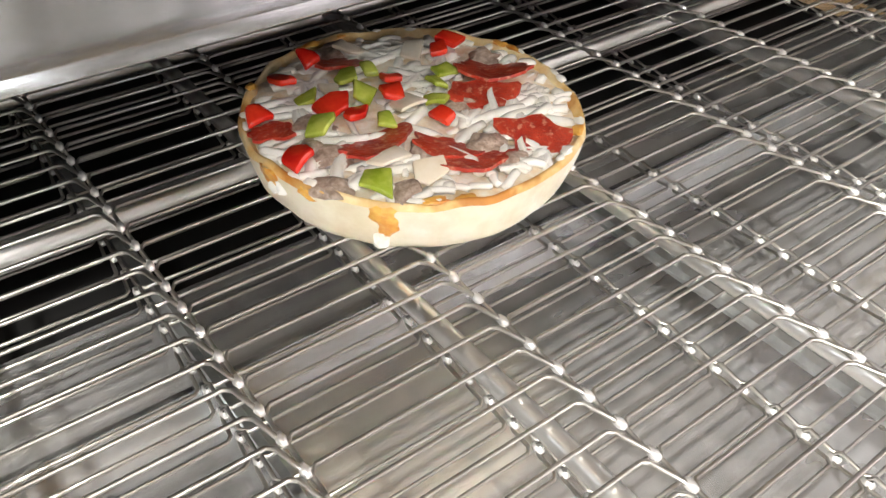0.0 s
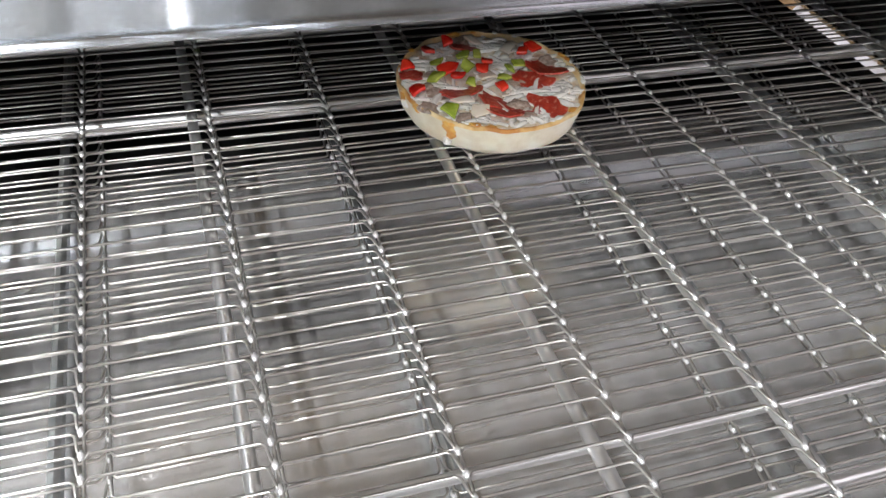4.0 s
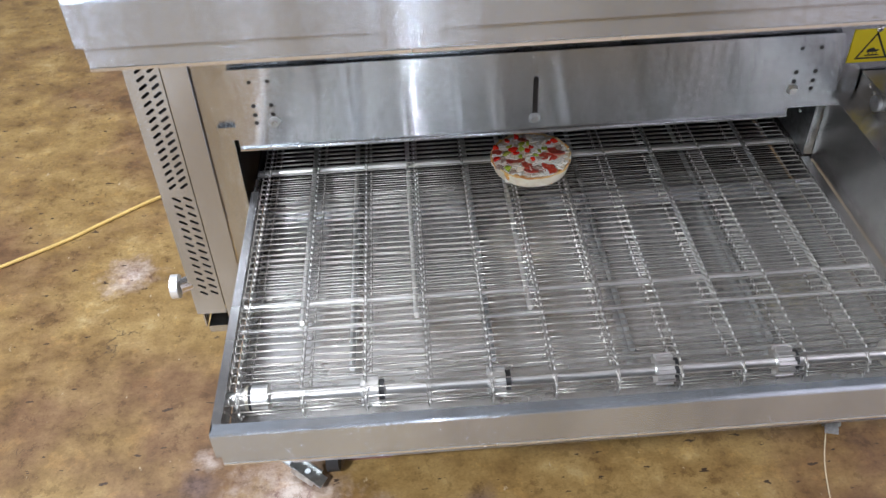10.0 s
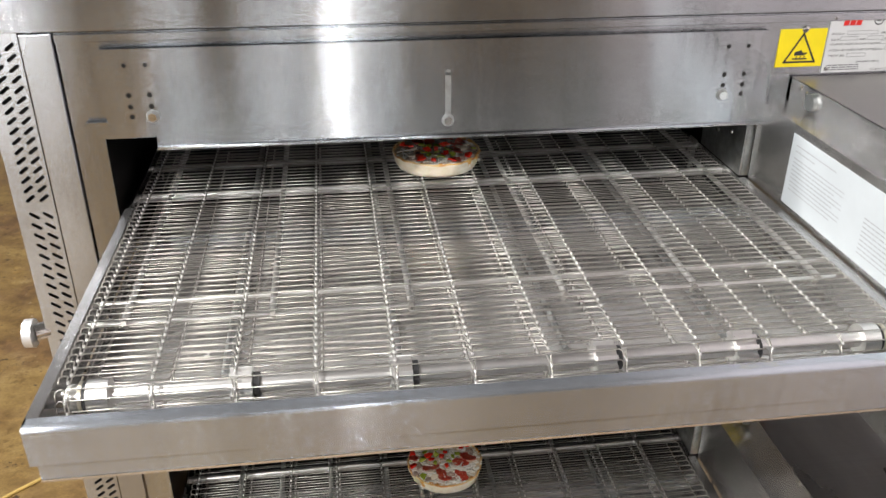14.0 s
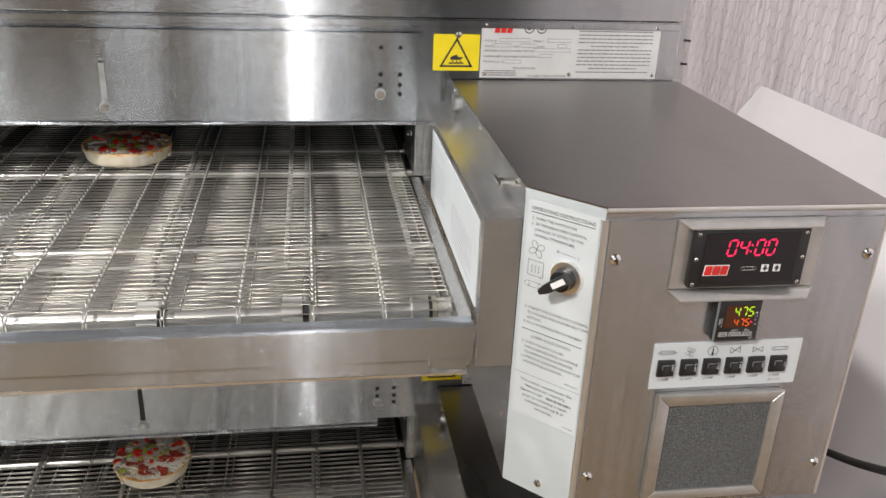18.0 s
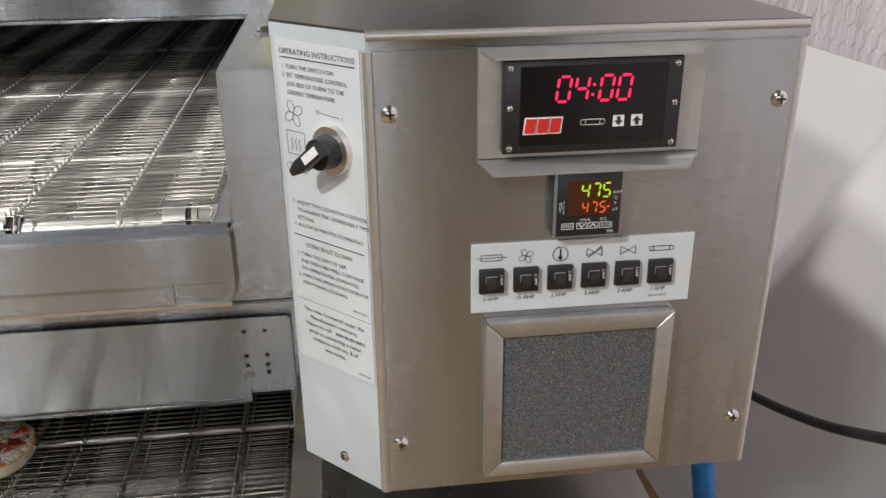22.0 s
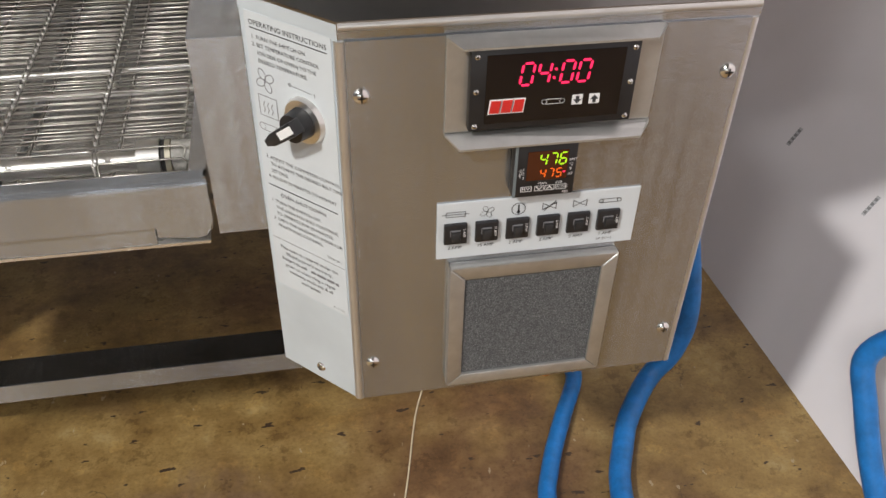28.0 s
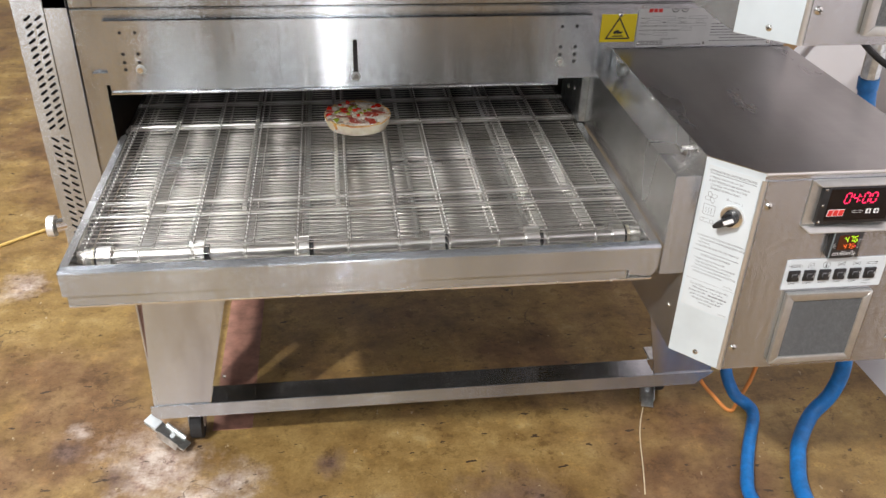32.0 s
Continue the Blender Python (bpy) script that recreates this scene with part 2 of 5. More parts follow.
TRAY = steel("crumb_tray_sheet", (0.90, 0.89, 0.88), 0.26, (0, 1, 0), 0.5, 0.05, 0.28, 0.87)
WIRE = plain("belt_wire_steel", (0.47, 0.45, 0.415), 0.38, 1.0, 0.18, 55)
# Wire hooks' glint put into a paler colour than the wire.
KNUCKLE = plain("glint_bright_knuckle", (0.93, 0.92, 0.90), 0.34, 0.80, 0.05, 90)
FRAME = plain("pale_aluminium", (0.56, 0.56, 0.545), 0.38, 0.85, 0.08, 60)
# Highlights along the box's folded edges, put into a brighter colour.
EDGE_BRIGHT = plain("highlight_bright_fold", (0.68, 0.67, 0.65), 0.36, 0.85, 0.06, 30)
ROD = plain("ground_steel_rod", (0.86, 0.85, 0.83), 0.33, 1.0, 0.08, 40)
CHROME = plain("polished_steel", (0.80, 0.79, 0.77), 0.16, 1.0, 0.06, 40)
BRIGHT_CAP = plain("bright_knob_metal", (0.82, 0.82, 0.82), 0.36, 0.55, 0.06, 40)
# Near-black puts shade into the tunnel and recesses; also the dark pins.
NEAR_BLACK = plain("near_black_steel", (0.045, 0.042, 0.04), 0.42, 0.8, 0.3, 20)
# Inner shade put into the colour: tunnel floor, slot backing, door holes.
INNER_SHADE = plain("near_black_inner_shade", (0.012, 0.0115, 0.011), 0.5, 0.3, 0.4, 14)
RUBBER = plain("black_rubber", (0.02, 0.02, 0.021), 0.55, 0.0, 0.3, 60)
BLACK = plain("black_plastic", (0.016, 0.016, 0.018), 0.38, 0.0, 0.2, 90)
SCREEN = plain("dark_display_window", (0.008, 0.006, 0.007), 0.12, 0.0, 0.1)
AMBER_SCREEN = plain("brown_display_window", (0.07, 0.02, 0.008), 0.2, 0.0, 0.1)
PAPER = plain("white_label", (0.61, 0.65, 0.675), 0.45, 0.0, 0.03, 25)
PLATE = plain("printed_metal_plate", (0.68, 0.69, 0.69), 0.35, 0.2, 0.06, 25)
INK = plain("black_ink", (0.03, 0.03, 0.032), 0.6)
GREY_INK = plain("grey_ink", (0.2, 0.2, 0.21), 0.6)
FAINT_INK = plain("faint_grey_print", (0.42, 0.43, 0.45), 0.6)
RED_INK = plain("red_ink", (0.62, 0.025, 0.02), 0.45)
WHITE_INK = plain("white_ink", (0.8, 0.8, 0.8), 0.5)
YELLOW = plain("yellow_label", (0.83, 0.66, 0.01), 0.42, 0.0, 0.05, 20)
CONCRETE = concrete_floor()
WHITE = plain("white_board", (0.74, 0.72, 0.745), 0.5, 0.0, 0.05, 2.5)
PAINT = plain("painted_wall", (0.25, 0.25, 0.255), 0.7, 0.0, 0.4, 1.6)
CEILING = plain("dark_ceiling", (0.11, 0.105, 0.10), 0.8, 0.0, 0.4, 1.0)
NET = plain("wire_netting", (0.56, 0.53, 0.56), 0.5, 0.1)
BLUE = plain("blue_hose_cover", (0.012, 0.17, 0.50), 0.36, 0.0, 0.25, 35)
ORANGE = plain("orange_cord", (0.66, 0.24, 0.05), 0.55)
YELLOW_CORD = plain("yellow_cord_cover", (0.62, 0.43, 0.13), 0.55)
CARD = plain("cardboard", (0.42, 0.27, 0.13), 0.85)
CLOUDY = plain("cloudy_plastic_sleeve", (0.48, 0.47, 0.44), 0.22, 0.4, 0.3, 140, 0.6)
STRING = plain("white_string", (0.72, 0.62, 0.42), 0.8)
BRASS = plain("pale_metal_fitting", (0.62, 0.58, 0.47), 0.35, 0.8, 0.15)
RED_LED = glow("red_digits", (1.0, 0.02, 0.10), 3.2)
GREEN_LED = glow("green_digits", (0.50, 0.95, 0.02), 2.2)
ORANGE_LED = glow("orange_digits", (1.0, 0.14, 0.01), 2.4)


def foam_material():
    m, nt, b = nodes_of("grey_filter_foam")
    n = noise_node(nt, 1300.0, 2.0)
    nt.links.new(ramp(nt, n.outputs["Fac"], [(0.34, (0.045, 0.048, 0.050)), (0.56, (0.125, 0.130, 0.133)), (0.74, (0.34, 0.34, 0.34))]), b.inputs["Base Color"])
    b.inputs["Roughness"].default_value = 0.9
    bump(nt, b, n.outputs["Fac"], 0.7, 0.002)
    return m


def vinyl_material():
    m, nt, b = nodes_of("white_vinyl_insulation")
    n = noise_node(nt, 2.6, 4.0, (1, 2.2, 0.35))
    nt.links.new(ramp(nt, n.outputs["Fac"], [(0.3, (0.68, 0.62, 0.66)), (0.7, (0.82, 0.77, 0.81))]), b.inputs["Base Color"])
    b.inputs["Roughness"].default_value = 0.4
    bump(nt, b, n.outputs["Fac"], 0.9, 0.05)
    return m


def crust_material():
    m, nt, b = nodes_of("baked_crust")
    n = noise_node(nt, 55.0, 5.0)
    big = noise_node(nt, 16.0, 3.0)
    c = ramp(nt, big.outputs["Fac"], [(0.28, (0.82, 0.68, 0.44)), (0.42, (0.89, 0.81, 0.63)), (0.60, (0.92, 0.87, 0.74))])
    f = ramp(nt, n.outputs["Fac"], [(0.3, (0.82, 0.76, 0.66)), (0.6, (1, 1, 1))])
    nt.links.new(mix(nt, 1.0, c, f, "MULTIPLY"), b.inputs["Base Color"])
    b.inputs["Roughness"].default_value = 0.62
    b.inputs["Subsurface Weight"].default_value = 0.15
    b.inputs["Subsurface Radius"].default_value = (0.004, 0.002, 0.001)
    bump(nt, b, n.outputs["Fac"], 0.5, 0.0015)
    return m


def rim_material():
    m, nt, b = nodes_of("browned_rim")
    n = noise_node(nt, 70.0, 5.0)
    big = noise_node(nt, 34.0, 4.0)
    c = ramp(nt, big.outputs["Fac"], [(0.37, (0.62, 0.26, 0.05)), (0.46, (0.86, 0.58, 0.22)), (0.60, (0.92, 0.78, 0.46))])
    f = ramp(nt, n.outputs["Fac"], [(0.3, (0.75, 0.66, 0.55)), (0.6, (1, 1, 1))])
    nt.links.new(mix(nt, 1.0, c, f, "MULTIPLY"), b.inputs["Base Color"])
    b.inputs["Roughness"].default_value = 0.5
    bump(nt, b, n.outputs["Fac"], 0.6, 0.0015)
    return m


def food(name, a, c, rough, scale, gloss=0.0, bumpy=0.4):
    m, nt, b = nodes_of(name)
    n = noise_node(nt, scale, 4.0)
    nt.links.new(ramp(nt, n.outputs["Fac"], [(0.36, a), (0.64, c)]), b.inputs["Base Color"])
    b.inputs["Roughness"].default_value = rough
    b.inputs["Coat Weight"].default_value = gloss
    bump(nt, b, n.outputs["Fac"], bumpy, 0.0008)
    return m


def sliced_sausage():
    """Dark red cured meat with paler fat flecks."""
    m, nt, b = nodes_of("cured_sausage")
    n = noise_node(nt, 90.0, 4.0)
    f = noise_node(nt, 330.0, 3.0)
    c = ramp(nt, n.outputs["Fac"], [(0.34, (0.34, 0.018, 0.010)), (0.64, (0.62, 0.075, 0.034))])
    c = mix(nt, ramp(nt, f.outputs["Fac"], [(0.56, (0, 0, 0)), (0.66, (0.75, 0.75, 0.75))]), c, (0.72, 0.34, 0.22))
    nt.links.new(c, b.inputs["Base Color"])
    b.inputs["Roughness"].default_value = 0.34
    b.inputs["Coat Weight"].default_value = 0.35
    bump(nt, b, f.outputs["Fac"], 0.8, 0.0012)
    return m


FOAM, VINYL, CRUST, RIM = foam_material(), vinyl_material(), crust_material(), rim_material()
CHEESE = food("shredded_cheese", (0.91, 0.88, 0.78), (0.965, 0.95, 0.89), 0.36, 160, 0.25)
SAUCE = food("cheese_and_sauce_bed", (0.80, 0.62, 0.38), (0.94, 0.90, 0.80), 0.42, 130, 0.2, 1.0)
PEPPERONI = sliced_sausage()
RED_PEPPER = food("red_pepper", (0.66, 0.016, 0.010), (0.84, 0.050, 0.018), 0.24, 80, 0.5, 0.15)
GREEN_PEPPER = food("green_pepper", (0.27, 0.36, 0.025), (0.52, 0.57, 0.10), 0.25, 90, 0.4, 0.2)
SAUSAGE = food("browned_meat", (0.30, 0.21, 0.155), (0.58, 0.46, 0.37), 0.45, 420, 0.25, 0.9)
ONION = food("onion", (0.80, 0.68, 0.50), (0.90, 0.82, 0.69), 0.25, 60, 0.4, 0.15)
STAIN_SAUCE = food("orange_sauce", (0.68, 0.24, 0.025), (0.86, 0.54, 0.12), 0.35, 120, 0.3)


# ---- building ----
def box(x0, x1, y0, y1, z0, z1, bevel=0.0):
    bm = bmesh.new()
    bmesh.ops.create_cube(bm, size=1.0)
    bmesh.ops.scale(bm, vec=(x1 - x0, y1 - y0, z1 - z0), verts=bm.verts)
    bmesh.ops.translate(bm, vec=((x0 + x1) / 2, (y0 + y1) / 2, (z0 + z1) / 2), verts=bm.verts)
    if bevel:
        bmesh.ops.bevel(bm, geom=bm.edges[:], offset=bevel, segments=2, affect="EDGES", profile=0.5)
    return bm


def rod(a, b, r, n=8, r2=None, bm=None):
    bm = bm or bmesh.new()
    a, b = Vector(a), Vector(b)
    d = b - a
    m = Matrix.Translation((a + b) / 2) @ d.to_track_quat("Z", "Y").to_matrix().to_4x4()
    bmesh.ops.create_cone(bm, cap_ends=True, segments=n, radius1=r, radius2=r if r2 is None else r2, depth=d.length, matrix=m)
    return bm


def prism(poly, d0, d1, axis="z", bevel=0.0):
    """A flat outline given depth along an axis: z takes (x, y), y takes (x, z), x takes (y, z)."""
    bm = bmesh.new()

    def at(u, v, d):
        return {"z": (u, v, d), "y": (u, d, v), "x": (d, u, v)}[axis]
    lo = [bm.verts.new(at(u, v, d0)) for u, v in poly]
    hi = [bm.verts.new(at(u, v, d1)) for u, v in poly]
    n = len(poly)
    bm.faces.new(lo[::-1])
    bm.faces.new(hi)
    for i in range(n):
        bm.faces.new((lo[i], lo[(i + 1) % n], hi[(i + 1) % n], hi[i]))
    bmesh.ops.recalc_face_normals(bm, faces=bm.faces[:])
    if bevel:
        bmesh.ops.bevel(bm, geom=bm.edges[:], offset=bevel, segments=2, affect="EDGES", profile=0.5)
    return bm


def tube_data(points, r, sides=6):
    """Vertices and faces of a tube along a line of points."""
    pts = [Vector(p) for p in points]
    verts, faces = [], []
    side = None
    for i, p in enumerate(pts):
        d = (pts[min(i + 1, len(pts) - 1)] - pts[max(i - 1, 0)]).normalized()
        if side is None:
            side = d.orthogonal().normalized()
        side = (side - d * side.dot(d)).normalized()
        up = d.cross(side)
        for k in range(sides):
            a = 2 * math.pi * k / sides
            verts.append(p + (side * math.cos(a) + up * math.sin(a)) * r)
    for i in range(len(pts) - 1):
        for k in range(sides):
            j = (k + 1) % sides
            faces.append((i * sides + k, i * sides + j, (i + 1) * sides + j, (i + 1) * sides + k))
    faces.append(tuple(range(sides))[::-1])
    faces.append(tuple((len(pts) - 1) * sides + k for k in range(sides)))
    return verts, faces


def mesh_of(name, verts, faces, mat, smooth=False):
    me = bpy.data.meshes.new(name)
    me.from_pydata([tuple(v) for v in verts], [], faces)
    me.materials.append(mat)
    if smooth:
        me.polygons.foreach_set("use_smooth", [True] * len(me.polygons))
    return me


def spline(points, steps=8):
    """A smooth line through points (Catmull-Rom)."""
    p = [Vector(q) for q in points]
    p = [p[0] * 2 - p[1], *p, p[-1] * 2 - p[-2]]
    out = []
    for i in range(1, len(p) - 2):
        for k in range(steps):
            t = k / steps
            a, b, c, d = p[i - 1:i + 3]
            out.append(0.5 * ((2 * b) + (c - a) * t + (2 * a - 5 * b + 4 * c - d) * t * t + (3 * b - a - 3 * c + d) * t ** 3))
    return [*out, p[-2]]


def attach(ob, parent):
    ob.parent = parent
    ob.matrix_parent_inverse = parent.matrix_world.inverted()
    return ob


def shown(name, me, parent=None, label="", at=None):
    ob = new(name, me)
    if at is not None:
        ob.matrix_world = at
    if parent:
        attach(ob, parent)
    if label:
        ob["label"] = label
    return ob


def part(name, bm, mat, parent=None, label="", smooth=False, at=None):
    me = bpy.data.meshes.new(name)
    if at is not None:
        bm.transform(at)
    bm.to_mesh(me)
    bm.free()
    me.materials.append(mat)
    if smooth:
        me.polygons.foreach_set("use_smooth", [True] * len(me.polygons))
        me.set_sharp_from_angle(angle=radians(40))
    return shown(name, me, parent, label)


def hose(name, points, r, mat, parent=None, label="", sides=12, steps=8):
    return shown(name, mesh_of(name, *tube_data(spline(points, steps), r, sides), mat, True), parent, label)


def thing(name, place, label, category, group="", kind=""):
    ob = new(name)
    ob.matrix_world = Matrix.Translation(place)
    ob.empty_display_size = 0.05
    return tagged(ob, label, category, group, kind)


def face_frame(origin, u, v):
    """A flat face's own axes: u to the right, v up, w outwards."""
    u, v = Vector(u).normalized(), Vector(v).normalized()
    w = u.cross(v)
    m = Matrix((u, v, w)).transposed().to_4x4()
    m.translation = origin
    return m


def dome(r, h, n=14):
    """A pan-head screw's head, standing on z = 0."""
    bm = bmesh.new()
    bmesh.ops.create_uvsphere(bm, u_segments=n, v_segments=8, radius=r)
    bmesh.ops.delete(bm, geom=[v for v in bm.verts if v.co.z < -1e-5], context="VERTS")
    bmesh.ops.scale(bm, vec=(1, 1, h / r), verts=bm.verts)
    return bm


def screw(m, parent, r=0.0058, name="screw"):
    head = part(name, dome(r, r * 0.55), CHROME, parent, "", True, m)
    cross = box(-r * 0.5, r * 0.5, -r * 0.1, r * 0.1, r * 0.45, r * 0.57)
    bmesh.ops.create_cube(cross, size=1.0, matrix=Matrix.Translation((0, 0, r * 0.51)) @ Matrix.Diagonal((r * 0.2, r, r * 0.12, 1)))
    part("slot", cross, NEAR_BLACK, head, "", False, m)
    return head


def lettering(name, body, size, u, v, m, mat, parent, align="LEFT", w=0.0004, shear=0.0):
    """Words in the built-in font, laid on a face."""
    cu = bpy.data.curves.new(name, "FONT")
    cu.body, cu.size, cu.align_x, cu.space_line, cu.shear = body, size, align, 1.0, shear
    cu.resolution_u = 2
    ob = new(name, cu)
    bpy.context.view_layer.update()
    me = bpy.data.meshes.new_from_object(ob.evaluated_get(bpy.context.evaluated_depsgraph_get()))
    bpy.data.objects.remove(ob)
    me.name = name
    me.transform(m @ Matrix.Translation((u, v, w)))
    me.materials.clear()
    me.materials.append(mat)
    return shown(name, me, parent)


def slab(u0, u1, v0, v1, w0, w1, bevel=0.0):
    return box(u0, u1, v0, v1, w0, w1, bevel)


def outline(pts, r, closed=True):
    """A drawn line on a face: flat strips along a list of (u, v)."""
    bm = bmesh.new()
    n = len(pts)
    for i in range(n if closed else n - 1):
        a, b = Vector(pts[i]), Vector(pts[(i + 1) % n])
        d = (b - a).normalized() * r
        s = Vector((-d.y, d.x))
        q = [a - d + s, a - d - s, b + d - s, b + d + s]
        bm.faces.new([bm.verts.new((p.x, p.y, 0.0004)) for p in q])
    return bm


def ring(cu, cv, r, n=16, squash=1.0, turn=0.0):
    out = []
    for k in range(n):
        a = 2 * math.pi * k / n
        x, y = r * math.cos(a), r * squash * math.sin(a)
        out.append((cu + x * math.cos(turn) - y * math.sin(turn), cv + x * math.sin(turn) + y * math.cos(turn)))
    return out


def join(*bms):
    first = bms[0]
    for other in bms[1:]:
        me = bpy.data.meshes.new("tmp")
        other.to_mesh(me)
        other.free()
        first.from_mesh(me)
        bpy.data.meshes.remove(me)
    return first


SEGMENTS = {"0": "abcdef", "4": "fgbc", "7": "abc", "5": "afgcd", "6": "afgcde"}


def digit(char, h, slant=0.12):
    """A seven-segment figure of height h, its lower left corner at the origin."""
    w, t = h * 0.5, h * 0.055
    ends = {"a": ((0, h), (w, h)), "b": ((w, h), (w, h / 2)), "c": ((w, h / 2), (w, 0)), "d": ((0, 0), (w, 0)), "e": ((0, 0), (0, h / 2)), "f": ((0, h / 2), (0, h)), "g": ((0, h / 2), (w, h / 2))}
    bm = bmesh.new()
    for s in SEGMENTS[char]:
        a, b = (Vector(p) for p in ends[s])
        d = (b - a).normalized()
        n = Vector((-d.y, d.x)) * t
        a, b = a + d * t * 0.9, b - d * t * 0.9
        q = [a, a + d * t + n, b - d * t + n, b, b - d * t - n, a + d * t - n]
        bm.faces.new([bm.verts.new((p.x + p.y * slant, p.y, 0.0006)) for p in q])
    bmesh.ops.recalc_face_normals(bm, faces=bm.faces[:])
    return bm


PITCH = 0.546          # height from one deck to the next

# ---- setting ----
def setting(name, bm, mat, label, smooth=False):
    return tagged(part(name, bm, mat, None, "", smooth), label, name.split("_")[0], "", "structure")


EAST, NORTH, SOUTH = 2.42, 4.6, -26.0
setting("floor", box(-6, EAST, SOUTH, NORTH, -0.12, 0), CONCRETE, "stained brown concrete warehouse floor with cracks and chips")
setting("ceiling", box(-6, EAST, SOUTH, NORTH, 6.0, 6.1), CEILING, "dark warehouse ceiling")
setting("wall_north", box(-6, EAST, NORTH, NORTH + 0.1, 0, 6.0), PAINT, "plain grey warehouse wall")
setting("wall_south", box(-6, EAST, SOUTH - 0.1, SOUTH, 0, 6.0), PAINT, "plain grey warehouse wall")
setting("wall_west", box(-6.1, -6, SOUTH, NORTH, 0, 6.0), PAINT, "plain grey warehouse wall")


def pucker(y, z):
    """How far the lining stands out from the wall."""
    return EAST - abs(0.05 * noise.noise((y * 2.2, z * 0.25, 3.1)) + 0.02 * noise.noise((y * 6, z * 1.5, 7.7)))


def insulated_wall():
    """A wall lined with puckered white vinyl, held by hexagonal wire netting."""
    verts, faces = [], []
    ny, nz = 520, 90
    for j in range(nz + 1):
        for i in range(ny + 1):
            y, z = -6 + (NORTH + 6) * i / ny, 6.0 * j / nz
            verts.append((pucker(y, z), y, z))
    for j in range(nz):
        for i in range(ny):
            a = j * (ny + 1) + i
            faces.append((a, a + ny + 1, a + ny + 2, a + 1))
    wall = shown("wall_east", mesh_of("wall_east", verts, faces, VINYL, True))
    tagged(wall, "puckered white vinyl insulation wall under hexagonal wire netting", "wall", "", "structure")
    part("wall_run", box(EAST - 0.01, EAST, SOUTH, -6, 0, 6.0), PAINT, wall)
    # netting: upright hexagons with twisted sides
    wide, tall, verts, faces = 0.056, 0.088, [], []
    for j in range(15):
        for i in range(66):
            y, z = 0.5 + (i + 0.5 * (j % 2)) * wide, 0.85 + j * tall * 0.72
            side, low, peak = y + wide / 2, tall * 0.22, tall * 0.5
            for p, q in (((side, z - low), (side, z + low)), ((side, z + low), (y, z + peak)), ((y, z + peak), (y - wide / 2, z + low))):
                d = Vector((q[0] - p[0], q[1] - p[1])).normalized() * 0.0011
                n0 = len(verts)
                for cy, cz in (p, q):
                    x = pucker(cy, cz) - 0.0015
                    verts += [(x, cy - d.y, cz + d.x), (x - 0.0012, cy, cz), (x, cy + d.y, cz - d.x)]
                faces += [(n0, n0 + 1, n0 + 4, n0 + 3), (n0 + 1, n0 + 2, n0 + 5, n0 + 4)]
    net = shown("netting", mesh_of("netting", verts, faces, NET), wall, "grey hexagonal wire netting")
    net["kind"] = "stuff"


insulated_wall()
setting("trim_line", box(-0.20, -0.10, 0.24, 2.6, -0.01, 0.0012), plain("worn_red_floor_paint", (0.30, 0.15, 0.11), 0.55, 0.0, 0.35, 22), "worn reddish painted stripe on the floor")


# ---- the two oven decks ----
def perforated(dz):
    """The slotted side cover: two columns of slanted slots, leaning one way above and the other way below."""
    bm = bmesh.new()
    edges = []

    def loop(pts):
        vs = [bm.verts.new((x, 0.148, z + dz)) for x, z in pts]
        edges.extend(bm.edges.new((vs[i], vs[(i + 1) % len(vs)])) for i in range(len(vs)))
    loop([(-0.406, 0.60), (-0.354, 0.60), (-0.354, 1.140), (-0.406, 1.140)])
    for zs, lean in ((np.linspace(0.884, 1.091, 16), 1), (np.linspace(0.651, 0.858, 14), -1)):
        for z in zs:
            for cx in (-0.3835, -0.3655):
                d = Vector((0.0052, 0.0038 * lean))
                n = Vector((-d.y, d.x)).normalized() * 0.0023
                e = d.normalized() * 0.0016
                c = Vector((cx, z))
                loop([c - d - n, c - d - e, c - d + n, c + d + n, c + d + e, c + d - n])
    bmesh.ops.triangle_fill(bm, use_beauty=True, use_dissolve=False, edges=edges)
    if bm.faces and sum(f.normal.y for f in bm.faces) > 0:
        bmesh.ops.reverse_faces(bm, faces=bm.faces[:])
    bmesh.ops.solidify(bm, geom=bm.faces[:], thickness=-0.0016)
    bmesh.ops.recalc_face_normals(bm, faces=bm.faces[:])
    return bm


def icon_warning(m, parent):
    """The hot-surface sign: a black triangle over a plate and rising heat."""
    tri = outline([(0.012, 0.007), (0.058, 0.007), (0.035, 0.047)], 0.0014)
    part("triangle", tri, INK, parent, "", False, m)
    mark = join(slab(0.024, 0.046, 0.0105, 0.0125, 0.0002, 0.0006), prism([(0.026, 0.0165), (0.040, 0.0165), (0.045, 0.019), (0.044, 0.0205), (0.038, 0.0205), (0.036, 0.024), (0.029, 0.022), (0.026, 0.0205)], 0.0002, 0.0006),
                outline([(0.029, 0.0128), (0.0305, 0.0142), (0.029, 0.0156)], 0.0005, False), outline([(0.035, 0.0128), (0.0365, 0.0142), (0.035, 0.0156)], 0.0005, False), outline([(0.041, 0.0128), (0.0425, 0.0142), (0.041, 0.0156)], 0.0005, False))
    part("pictogram", mark, INK, parent, "", False, m)


